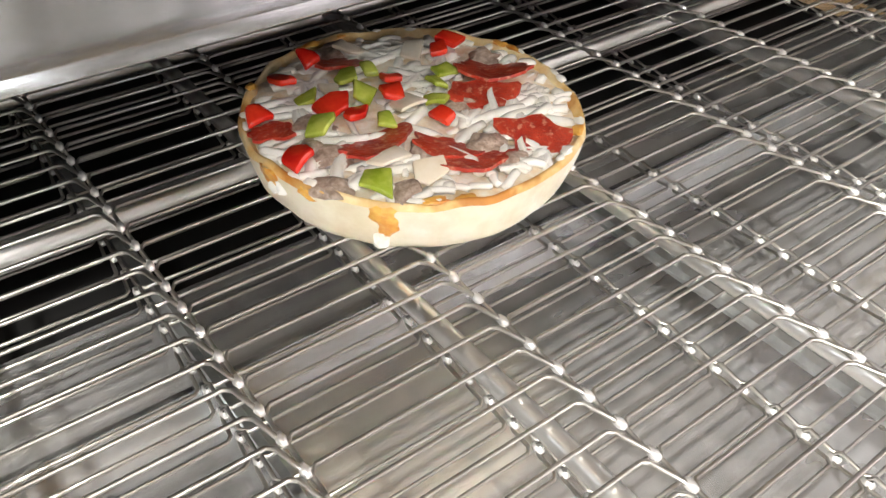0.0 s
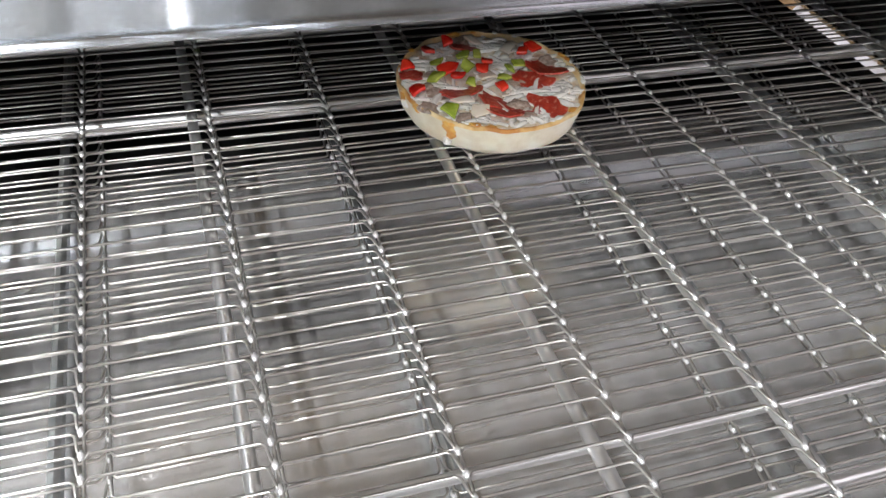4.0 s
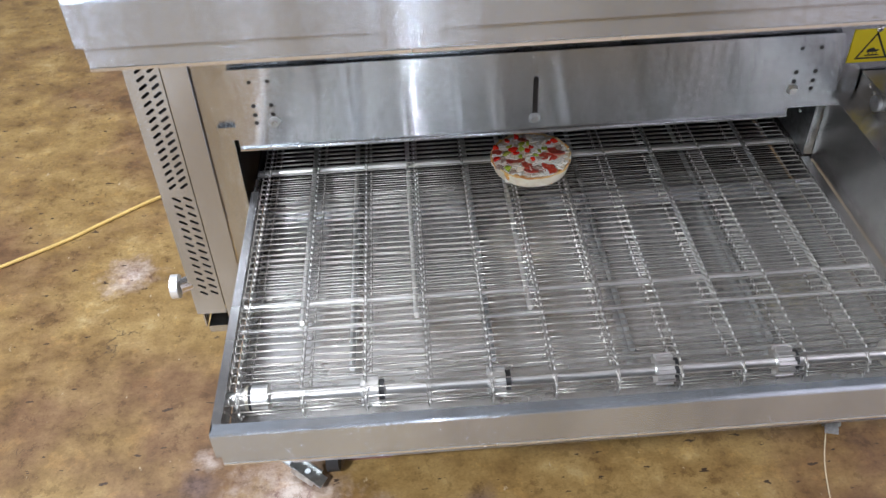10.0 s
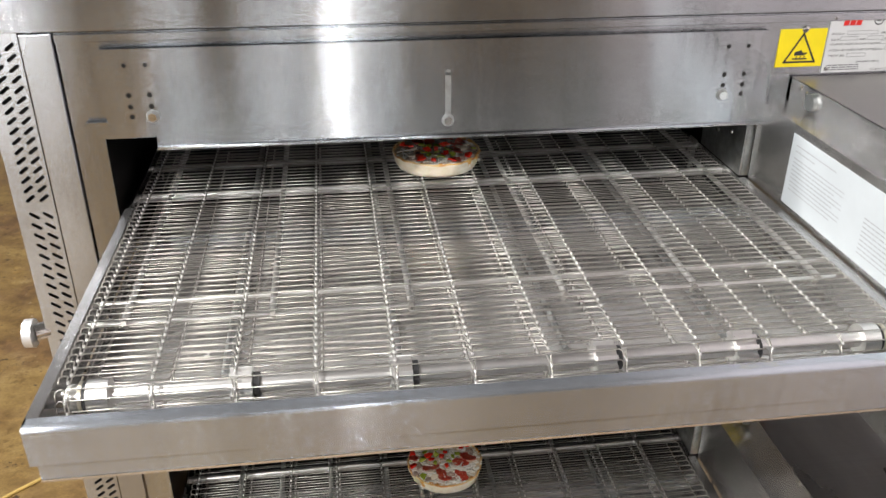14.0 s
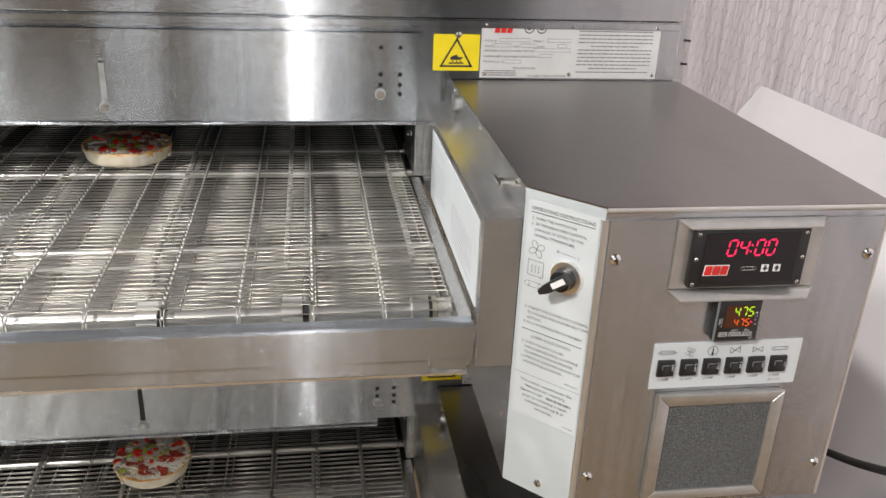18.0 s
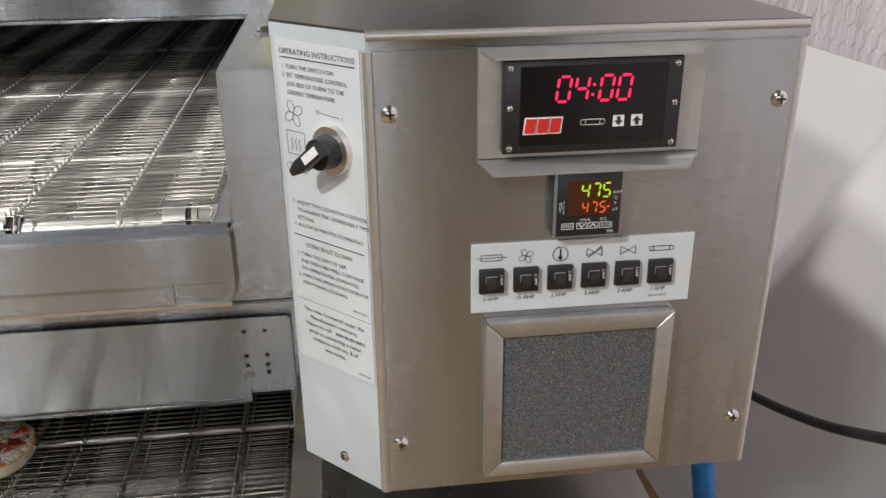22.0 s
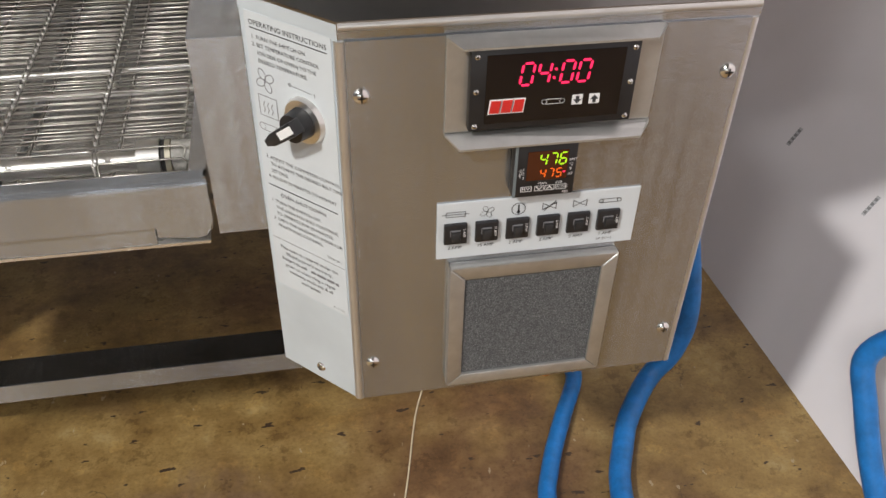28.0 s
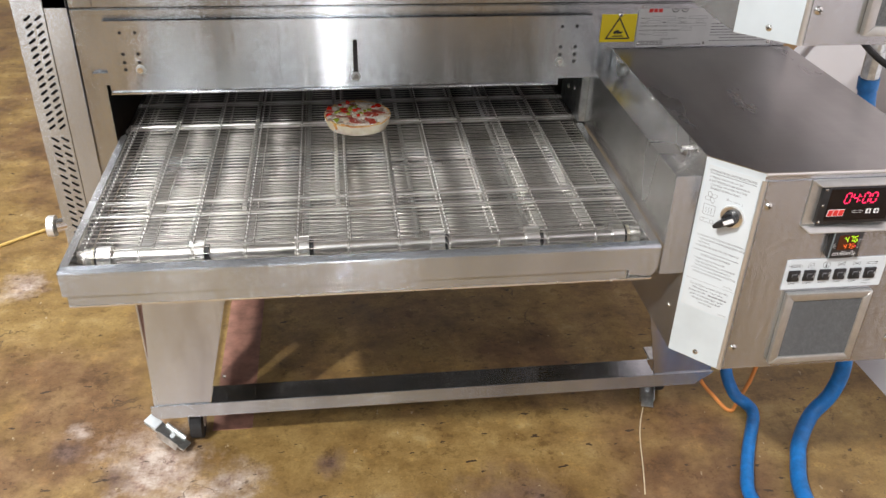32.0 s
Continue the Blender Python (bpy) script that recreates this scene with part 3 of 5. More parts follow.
def bars(rows, m, parent, mat=GREY_INK, h=0.0016):
    """Writing too small to read: bars (u, v, length)."""
    bm = bmesh.new()
    for u, v, length in rows:
        x = u
        while x < u + length - 0.001:
            w = min(random.uniform(0.004, 0.011), u + length - x)
            q = [(x, v), (x + w, v), (x + w, v + h), (x, v + h)]
            bm.faces.new([bm.verts.new((a, b, 0.0005)) for a, b in q])
            x += w + 0.0012
    ob = part("line_of_print", bm, mat, parent, "", False, m)
    ob["kind"] = "stuff"
    return ob


def emblem(u, v, w, h, m, parent, outline_white=True):
    """The maker's mark as three plain red blocks on a white ground."""
    def blocks(grow, z0, z1):
        return join(*[prism([(u + w * a - grow, v - grow), (u + w * (a + 0.28) + grow, v - grow), (u + w * (a + 0.33) + grow, v + h + grow), (u + w * (a + 0.05) - grow, v + h + grow)], z0, z1) for a in (0.0, 0.335, 0.67)])
    if outline_white:
        part("mark_ground", blocks(h * 0.10, 0.0002, 0.0005), WHITE_INK, parent, "", False, m)
    part("mark", blocks(0.0, 0.0005, 0.0009), RED_INK, parent, "red maker's mark as plain blocks", False, m)


def rating_plate(dz, parent):
    m = face_frame((0.735, 0.1485, 1.020 + dz), (1, 0, 0), (0, 0, 1))
    plate = part("rating_plate", slab(0, 0.280, 0, 0.0835, -0.001, 0.001, 0.0004), PLATE, parent, "printed metal rating plate", False, m)
    m = m @ Matrix.Translation((0, 0, 0.001))
    emblem(0.019, 0.0675, 0.028, 0.011, m, plate, False)
    for u in (0.072, 0.091):
        part("seal", join(outline(ring(u, 0.0745, 0.0068, 18), 0.0007), slab(u - 0.003, u + 0.003, 0.0725, 0.0765, 0, 0.0004)), INK, plate, "", False, m)
    for u, v, s in ((0.005, 0.0545, "MODEL #"), (0.079, 0.0545, "SERIAL #"), (0.005, 0.046, "VOLTS"), (0.048, 0.046, "AMPS"), (0.086, 0.046, "PHASE"), (0.005, 0.0395, "MAXIMUM HOURLY BTU INPUT RATING"), (0.005, 0.031, "NORMAL APPLIANCE MANIFOLD PRESSURE"), (0.005, 0.023, "TYPE OF GAS"), (0.050, 0.0135, "APPLIANCE TYPE A"), (0.075, 0.002, "U.S. & INT'L PATENTS PENDING")):
        lettering("print", s, 0.0042, u, v, m, INK, plate)
    for u, v, w in ((0.028, 0.0545, 0.046), (0.102, 0.0545, 0.036), (0.019, 0.0465, 0.026), (0.060, 0.0465, 0.024), (0.118, 0.0465, 0.014), (0.082, 0.040, 0.056), (0.090, 0.0315, 0.020), (0.034, 0.0225, 0.028)):
        part("blank_field", outline([(u, v), (u + w, v), (u + w, v + 0.005), (u, v + 0.005)], 0.00025), GREY_INK, plate, "", False, m)
    bars([(0.150 + 0.02 * (i in (0, 5, 11)), 0.0765 - i * 0.0056, 0.118 - 0.04 * (i in (0, 5, 11))) for i in range(13)] + [(0.006, 0.010 - i * 0.0032, 0.05) for i in range(3)], m, plate)
    for u in (0.006, 0.140, 0.274):
        for v in (0.006, 0.078):
            screw(m @ Matrix.Translation((u, v, 0)), plate, 0.0034, "rivet")


def door(dz, shift, parent):
    """The sliding plate over the opening; its deeper skirt is set towards one side."""
    lo, hi = (-0.262, 0.585) if not shift else (-0.203, 0.652)
    poly = [(-0.262, 0.972), (-0.262, 1.082), (-0.258, 1.086), (0.644, 1.086), (0.650, 1.080), (0.650, 0.963 + 0.009)]
    if shift:
        poly = [(lo, 0.954), (lo, 0.972), *poly[:5], (0.652, 1.080), (0.652, 0.954)]
    else:
        poly = [(lo, 0.954), *poly[1:5], (0.650, 1.080), (0.650, 0.972), (hi, 0.972), (hi, 0.954)]
    poly = [(x, z + dz) for x, z in poly][::-1]
    plate = part("door_plate", prism(poly, 0.1385, 0.1405, "y"), STEEL, parent, "brushed steel sliding door plate")
    part("lip", box(lo, hi, 0.1345, 0.1405, 0.9495 + dz, 0.9545 + dz, 0.0012), STEEL, plate, "", True)
    front = face_frame((0, 0.1385, dz), (1, 0, 0), (0, 0, 1))
    cols = ((-0.2295, 0), (-0.203, 0), (0.584, 1), (0.613, 1))
    for u, side in cols:
        for v in (1.065, 1.0255, 1.010, 0.9965):
            # a flat near-black disc gives each hole its shade
            part("hole", rod((u, v, -0.0005), (u, v, 0.0002), 0.0030 if v > 1.05 else 0.0034, 12), INNER_SHADE, plate, "", False, front)
    for u, v in ((-0.203, 0.9965), (0.584, 0.9965)):
        b = part("bolt", rod((u, v, 0), (u, v, 0.007), 0.0062, 6), CHROME, plate, "", False, front)
        part("washer", rod((u, v, 0), (u, v, 0.0015), 0.0085, 14), GALV, b, "", False, front)
    slot = join(slab(0.186, 0.194, 0.979, 1.042, -0.0004, 0.0002), rod((0.19, 1.042, -0.0004), (0.19, 1.042, 0.0002), 0.004, 12))
    part("guide_slot", slot, NEAR_BLACK if dz == 0 else GALV, plate, "", False, front)
    b = part("bolt", rod((0.190, 0.975, 0), (0.190, 0.975, 0.006), 0.0064, 6), CHROME, plate, "", False, front)
    part("washer", rod((0.190, 0.975, 0), (0.190, 0.975, 0.0015), 0.009, 14), GALV, b, "", False, front)


def oven(dz, shift, label):
    ob = thing("conveyor_oven", (0.33, 0.8, 0.555 + dz), label, "oven", "stacked oven decks")
    top = 1.106 + dz
    base = 0.562 + dz
    part("front_wall", prism([(0.655, base), (1.046, base), (1.046, top), (-0.311, top), (-0.311, base), (-0.272, base), (-0.272, 0.966 + dz), (0.655, 0.966 + dz)], 0.15, 0.153, "y"), STEEL, ob, "brushed steel end wall round the tunnel opening")
    part("front_apron", box(-0.271, 0.654, 0.1505, 0.153, base, 0.812 + dz), STEEL, ob)
    part("seam_strip", box(-0.311, 1.046, 0.1465, 0.150, top - 0.012, top - 0.0015, 0.0008), STEEL, ob)
    part("side_wall", box(1.043, 1.046, 0.1535, 1.17, base, top), STEEL_Y, ob)
    part("side_wall", box(-0.40, -0.397, 0.1535, 1.17, base, top), STEEL_Y, ob)
    part("back_wall", box(-0.396, 1.042, 1.167, 1.17, base, top), STEEL, ob)
    part("roof_sheet", box(-0.396, 1.042, 0.154, 1.166, top - 0.005, top - 0.001), STEEL, ob)
    part("tunnel_lining", join(box(-0.276, -0.272, 0.154, 1.166, 0.80 + dz, 0.966 + dz), box(0.655, 0.659, 0.154, 1.166, 0.80 + dz, 0.966 + dz), box(-0.276, 0.659, 0.154, 1.166, 0.967 + dz, 0.971 + dz)), NEAR_BLACK, ob, "tunnel lining coloured near-black for inner shade")
    part("tunnel_floor", box(-0.271, 0.654, 0.224, 1.166, 0.775 + dz, 0.780 + dz), INNER_SHADE, ob)
    part("cover_strip", box(-0.352, -0.3125, 0.143, 0.153, base, top + 0.03 * (dz == 0), 0.0012), STEEL_Z, ob, "plain steel corner strip")
    panel = part("slotted_cover", perforated(dz), STEEL_Z, ob, "steel side cover with rows of slanted slots")
    part("cover_return", box(-0.406, -0.404, 0.150, 0.32, 0.60 + dz, 1.14 + dz), STEEL_Z, panel)
    # near-black sheet added behind the slots for their shade
    part("cover_backing", box(-0.403, -0.356, 0.168, 0.172, 0.60 + dz, 1.14 + dz), INNER_SHADE, panel)
    knob = part("latch_knob", rod((-0.436, 0.150, 0.668 + dz), (-0.423, 0.150, 0.668 + dz), 0.0215, 24), BRIGHT_CAP, ob, "bright round latch knob", True)
    part("stem", rod((-0.423, 0.150, 0.668 + dz), (-0.402, 0.160, 0.668 + dz), 0.0135, 18), CHROME, knob, "", True)
    door(dz, shift, ob)
    wall = face_frame((0, 0.150, dz), (1, 0, 0), (0, 0, 1))
    for u, v in ((-0.288, 0.985), (0.664, 0.972), (-0.271 - 0.012, 0.66), (0.70, 1.083), (-0.318, 1.19 - 0.2)):
        screw(wall @ Matrix.Translation((u, v, 0)), ob, 0.0058)
    part("strap", box(-0.290, -0.262 if not shift else -0.205, 0.1415, 0.1495, 0.966 + dz, 0.990 + dz, 0.001), STEEL, ob, "flat strap under the door plate")
    part("strap", box(0.586 if not shift else 0.653, 0.662, 0.1415, 0.1495, 0.961 + dz, 0.9715 + dz, 0.001), STEEL, ob)
    # jamb angles just inside the opening
    part("jamb", box(0.640, 0.6425, 0.155, 0.30, 0.862 + dz, 0.965 + dz), GALV, ob)
    part("jamb", box(0.643, 0.654, 0.1545, 0.157, 0.862 + dz, 0.965 + dz), GALV, ob)
    for y, z in ((0.20, 0.918), (0.245, 0.905)):
        screw(face_frame((0.640, y, z + dz), (0, -1, 0), (0, 0, 1)), ob, 0.0045)
    sign = part("warning_label", slab(0, 0.070, 0, 0.054, -0.0005, 0.0006, 0.0002), YELLOW, ob, "yellow hot-surface warning label", False, face_frame((0.663, 0.1492, 1.030 + dz), (1, 0, 0), (0, 0, 1)))
    icon_warning(face_frame((0.663, 0.1486, 1.030 + dz), (1, 0, 0), (0, 0, 1)), sign)
    rating_plate(dz, ob)
    flange = part("edge_flange", box(1.0462, 1.0575, 0.1500, 0.1520, 1.02 + dz, 1.105 + dz, 0.0006), STEEL_Z, ob, "narrow flange with two dark pins")
    for z in (1.080, 1.044):
        part("pin", rod((1.0555, 0.1495, z + dz), (1.0645, 0.1465, z + dz), 0.0018, 8), NEAR_BLACK, flange)
    return ob


# ---- conveyors ----
COLUMNS = [-0.2365 + 0.0793 * i for i in range(12)]
BELT_PITCH = 0.0127


def wire_line(fold=0.0019):
    """One wire of the belt: straight across each bay, hooked over its neighbour at each column."""
    pts = [(-0.246, -0.012, 0.0), (-0.247, -0.004, 0.001), (-0.244, 0.0, 0.0)]
    for x in COLUMNS[:-1] if COLUMNS[-1] > 0.62 else COLUMNS:
        pts += [(x - 0.0046, 0.0, 0.0), (x - 0.0024, -0.0022, 0.0003), (x - 0.0010, -0.0116, fold), (x + 0.0003, -0.0142, 0.0003), (x + 0.0014, -0.0122, -fold), (x + 0.0012, -0.0026, -0.0003), (x + 0.0036, 0.0, 0.0)]
    return [*pts, (0.626, 0.0, 0.0), (0.630, -0.004, 0.001), (0.628, -0.012, 0.0)]


def wire_mesh():
    """A belt wire with the knuckle that each hook forms where it grips the next wire, coloured bright for its glint."""
    verts, faces = tube_data(wire_line(), 0.00082, 6)
    plain_faces = len(faces)
    for x in COLUMNS[:-1] if COLUMNS[-1] > 0.62 else COLUMNS:
        n0 = len(verts)
        for z, q in ((-0.0008, 0.0007), (0.0004, 0.0013), (0.0016, 0.0012), (0.0023, 0.0005)):
            verts += [Vector((x + 0.0002 + 1.25 * q * math.cos(k * math.pi / 3), -0.0132 + 2.3 * q * math.sin(k * math.pi / 3), z)) for k in range(6)]
        for i in range(3):
            for k in range(6):
                j = (k + 1) % 6
                faces.append((n0 + i * 6 + k, n0 + i * 6 + j, n0 + i * 6 + 6 + j, n0 + i * 6 + 6 + k))
        faces.append(tuple(n0 + 18 + k for k in range(6)))
    me = mesh_of("belt_wire", verts, faces, WIRE, True)
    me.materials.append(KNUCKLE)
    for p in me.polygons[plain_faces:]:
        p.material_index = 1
    return me


WIRE_MESH = wire_mesh()


def sprocket(x, dz):
    """A toothed wheel as one closed outline."""
    poly = []
    for k in range(10):
        for a, r in ((-9, 0.0150), (-6, 0.0200), (6, 0.0200), (9, 0.0150)):
            t = math.radians(36 * k + a)
            poly.append((-0.263 + r * math.cos(t), 0.842 + dz + r * math.sin(t)))
    return prism(poly, x - 0.011, x + 0.011, "x")


def conveyor(dz, label):
    ob = thing("wire_conveyor", (0.193, 0.2, 0.80 + dz), label, "conveyor", "stacked wire conveyors")
    arc = [(-0.3255 - 0.006 * math.cos(a), 0.855 + dz + 0.006 * math.sin(a)) for a in np.linspace(0, math.pi / 2, 6)]
    fold = [(-0.3315, 0.8175 + dz), *arc, (-0.316, 0.861 + dz), (-0.316, 0.8592 + dz), (-0.3252, 0.8588 + dz), (-0.3292, 0.8548 + dz), (-0.3292, 0.8175 + dz)]
    part("front_rail", prism([(float(y), float(z)) for y, z in fold], -0.263, 0.648, "x"), STEEL_RAIL, ob, "brushed steel front rail")
    rail = prism([(-0.3285, 0.8175 + dz), (-0.3285, 0.861 + dz), (0.1495, 0.861 + dz), (0.1495, 0.8175 + dz)], -0.263, -0.261, "x")
    part("side_rail", join(rail, box(-0.261, -0.251, -0.316, 0.1495, 0.858 + dz, 0.861 + dz)), STEEL_Y, ob, "thin folded side rail")
    rail = prism([(-0.3285, 0.8175 + dz), (-0.3285, 0.861 + dz), (0.1495, 0.861 + dz), (0.1495, 0.8175 + dz)], 0.646, 0.648, "x")
    part("side_rail", join(rail, box(0.634, 0.646, -0.316, 0.1495, 0.858 + dz, 0.861 + dz)), STEEL_Y, ob)
    part("inner_rail", box(-0.2605, -0.2585, -0.315, 1.16, 0.800 + dz, 0.857 + dz), STEEL_Y, ob)
    part("inner_rail", box(0.6435, 0.6455, -0.315, 1.16, 0.800 + dz, 0.857 + dz), STEEL_Y, ob)
    tray = part("crumb_tray", box(-0.258, 0.643, -0.3275, 0.22, 0.7945 + dz, 0.7975 + dz), TRAY, ob, "shiny crumb tray under the belt")
    part("tray_lip", prism([(-0.258, 0.798 + dz), (0.600, 0.798 + dz), (0.600, 0.8165 + dz), (-0.258, 0.8165 + dz)], -0.327, -0.325, "y"), STEEL_RAIL, tray)
    part("corner_tab", prism([(0.602, 0.8165 + dz), (0.646, 0.8165 + dz), (0.645, 0.810 + dz), (0.641, 0.805 + dz), (0.634, 0.803 + dz), (0.602, 0.807 + dz)], -0.330, -0.3275, "y"), STEEL_RAIL, ob)
    part("bolt", rod((0.648, -0.300, 0.846 + dz), (0.6515, -0.300, 0.846 + dz), 0.008, 6), CHROME, ob)
    part("bolt", rod((0.648, -0.308, 0.826 + dz), (0.6515, -0.308, 0.826 + dz), 0.006, 6), CHROME, ob)
    shaft = part("drive_shaft", rod((-0.2585, -0.263, 0.842 + dz), (0.6435, -0.263, 0.842 + dz), 0.0085, 18), ROD, ob, "polished drive shaft", True)
    for x in (-0.073, 0.087, 0.301, 0.455):
        s = part("sprocket", sprocket(x, dz), ROD, ob, "small toothed steel sprocket", True)
        part("hub", rod((x + 0.0115, -0.263, 0.842 + dz), (x + 0.018, -0.263, 0.842 + dz), 0.013, 16), RUBBER, s)
    for x0, x1, mat, r in ((-0.240, -0.229, CLOUDY, 0.014), (-0.229, -0.225, BRASS, 0.016), (-0.225, -0.221, RUBBER, 0.0155), (-0.221, -0.200, ROD, 0.0175), (0.588, 0.607, ROD, 0.0175), (0.607, 0.611, RUBBER, 0.0155), (0.611, 0.616, BRASS, 0.016), (0.616, 0.634, CLOUDY, 0.0145)):
        part("collar", rod((x0 + 0.0002, -0.263, 0.842 + dz), (x1 - 0.0002, -0.263, 0.842 + dz), r, 20), mat, shaft, "", True)
    for x in (-0.164, -0.009, 0.146, 0.243, 0.399, 0.558) if dz == 0 else (-0.208, -0.047, 0.109, 0.289, 0.447, 0.603):
        part("support_rod", rod((x, -0.150, 0.8565 + dz), (x, 0.95, 0.8565 + dz), 0.0038, 10), ROD, ob, "", True)
        part("rod_end", rod((x, -0.152, 0.8565 + dz), (x, -0.142, 0.845 + dz), 0.003, 8), WIRE, ob)
    for y, r, z in ((-0.155 if dz == 0 else -0.142, 0.0031, 0.8505), (-0.108 if dz == 0 else -0.098, 0.0031, 0.8505), (0.221, 0.0060, 0.845), (0.33, 0.0045, 0.848), (0.52, 0.0045, 0.848)):
        part("cross_rod", rod((-0.2585, y, z + dz), (0.6435, y, z + dz), r, 10), ROD, ob, "", True)
    for x in (-0.10, 0.09, 0.28, 0.47):
        part("return_guide", rod((x, -0.20, 0.812 + dz), (x + 0.004, 0.9, 0.812 + dz), 0.0042, 8), GALV, ob)
    y = 0.80
    while y > -0.262:
        m = Matrix.Translation((0, y, 0.8622 + dz + random.uniform(-0.0002, 0.0002))) @ Matrix.Rotation(random.uniform(-0.0006, 0.0006), 4, "Z")
        shown("belt_wire", WIRE_MESH, ob, "", m)
        y -= BELT_PITCH
    # round the sprockets and back underneath
    for a in (30, 62, 95, 128, 160):
        t = math.radians(a)
        m = Matrix.Translation((0, -0.263 - 0.0205 * math.sin(t), 0.842 + dz + 0.0205 * math.cos(t))) @ Matrix.Rotation(t, 4, "X")
        shown("belt_wire", WIRE_MESH, ob, "", m)
    y = -0.262
    while y < 0.45:
        m = Matrix.Translation((0.004, y, 0.8205 + dz - 0.004 * math.sin(max(0.0, min(1.0, (y + 0.262) / 0.7)) * math.pi))) @ Matrix.Rotation(math.pi, 4, "X") @ Matrix.Rotation(random.uniform(-0.002, 0.002), 4, "Z")
        shown("belt_wire", WIRE_MESH, ob, "", m)
        y += BELT_PITCH
    return ob


# ---- control boxes ----
def fan_icon(u, v, r):
    return join(*[outline(ring(u + r * 0.52 * math.cos(a), v + r * 0.52 * math.sin(a), r * 0.46, 12, 0.68, a), r * 0.03) for a in (0.5, 0.5 + math.pi / 2, 0.5 + math.pi, 0.5 + 1.5 * math.pi)])


def belt_icon(u, v, w, h):
    return join(outline([(u - w / 2, v + h / 2), (u + w / 2, v + h / 2)], 0.00025, False), outline([(u - w / 2, v - h / 2), (u + w / 2, v - h / 2)], 0.00025, False), outline(ring(u - w / 2, v, h / 2, 12), 0.00025), outline(ring(u + w / 2, v, h / 2, 12), 0.00025))


def display(m, parent):
    """The belt-time read-out, set in a steel surround with flared lips."""
    surround = part("surround", slab(0.827, 0.981, -0.086, -0.0125, 0.0, 0.0025, 0.0008), FRAME, parent, "steel surround with folded lips", False, m)
    for v0, v1 in ((-0.0118, -0.0165), (-0.0865, -0.0940)):
        # a lip folded out of the plate, its free edge shorter than the fold
        lip = bmesh.new()
        q = [(0.827, v0, 0.0), (0.981, v0, 0.0), (0.981, v0, 0.0045), (0.972, v1, 0.0135), (0.836, v1, 0.0135), (0.827, v0, 0.0045)]
        a = [lip.verts.new(p) for p in q]
        b = [lip.verts.new((p[0], p[1] - 0.0016, p[2])) for p in q]
        lip.faces.new(a)
        lip.faces.new(b[::-1])
        for i in range(6):
            lip.faces.new((a[i], b[i], b[(i + 1) % 6], a[(i + 1) % 6]))
        bmesh.ops.recalc_face_normals(lip, faces=lip.faces[:])
        part("lip", lip, FRAME, surround, "", False, m)
    bezel = part("display_bezel", slab(0.842, 0.962, -0.081, -0.019, 0.0028, 0.011, 0.0012), BLACK, parent, "black display bezel", True, m)
    part("window", slab(0.853, 0.951, -0.075, -0.023, 0.0112, 0.0118), SCREEN, bezel, "", False, m)
    for u, v in ((0.8465, -0.024), (0.8465, -0.050), (0.8465, -0.077), (0.9575, -0.024), (0.9575, -0.050), (0.9575, -0.077)):
        screw(m @ Matrix.Translation((u, v, 0.011)), bezel, 0.0022)
    f = m @ Matrix.Translation((0, 0, 0.0119))
    h = 0.0162
    for u, c in ((0.8765, "0"), (0.8885, "4"), (0.9050, "0"), (0.9170, "0")):
        part("figure", digit(c, h), RED_LED, bezel, "glowing red figure", False, f @ Matrix.Translation((u, -0.0462, 0)))
    part("colon", join(slab(0.9000, 0.9016, -0.0430, -0.0414, 0, 0.0006), slab(0.9008, 0.9024, -0.0365, -0.0349, 0, 0.0006)), RED_LED, bezel, "", False, f)
    emblem(0.856, -0.0665, 0.025, 0.0095, f, bezel)
    part("belt_sign", belt_icon(0.902, -0.0605, 0.013, 0.0036), WHITE_INK, bezel, "", False, f)
    for u, s in ((0.9195, -1), (0.932, 1)):
        key = part("key", slab(u - 0.0038, u + 0.0038, -0.0643, -0.0567, 0.0, 0.0005), WHITE_INK, bezel, "white arrow key", False, f)
        part("arrow", join(prism([(u - 0.003, -0.0605 - 0.0003 * s), (u + 0.003, -0.0605 - 0.0003 * s), (u, -0.0605 + 0.0030 * s)], 0.0005, 0.0008), slab(u - 0.0012, u + 0.0012, min(-0.0605, -0.0605 - 0.0030 * s), max(-0.0605, -0.0605 - 0.0030 * s), 0.0005, 0.0008)), INK, key, "", False, f)


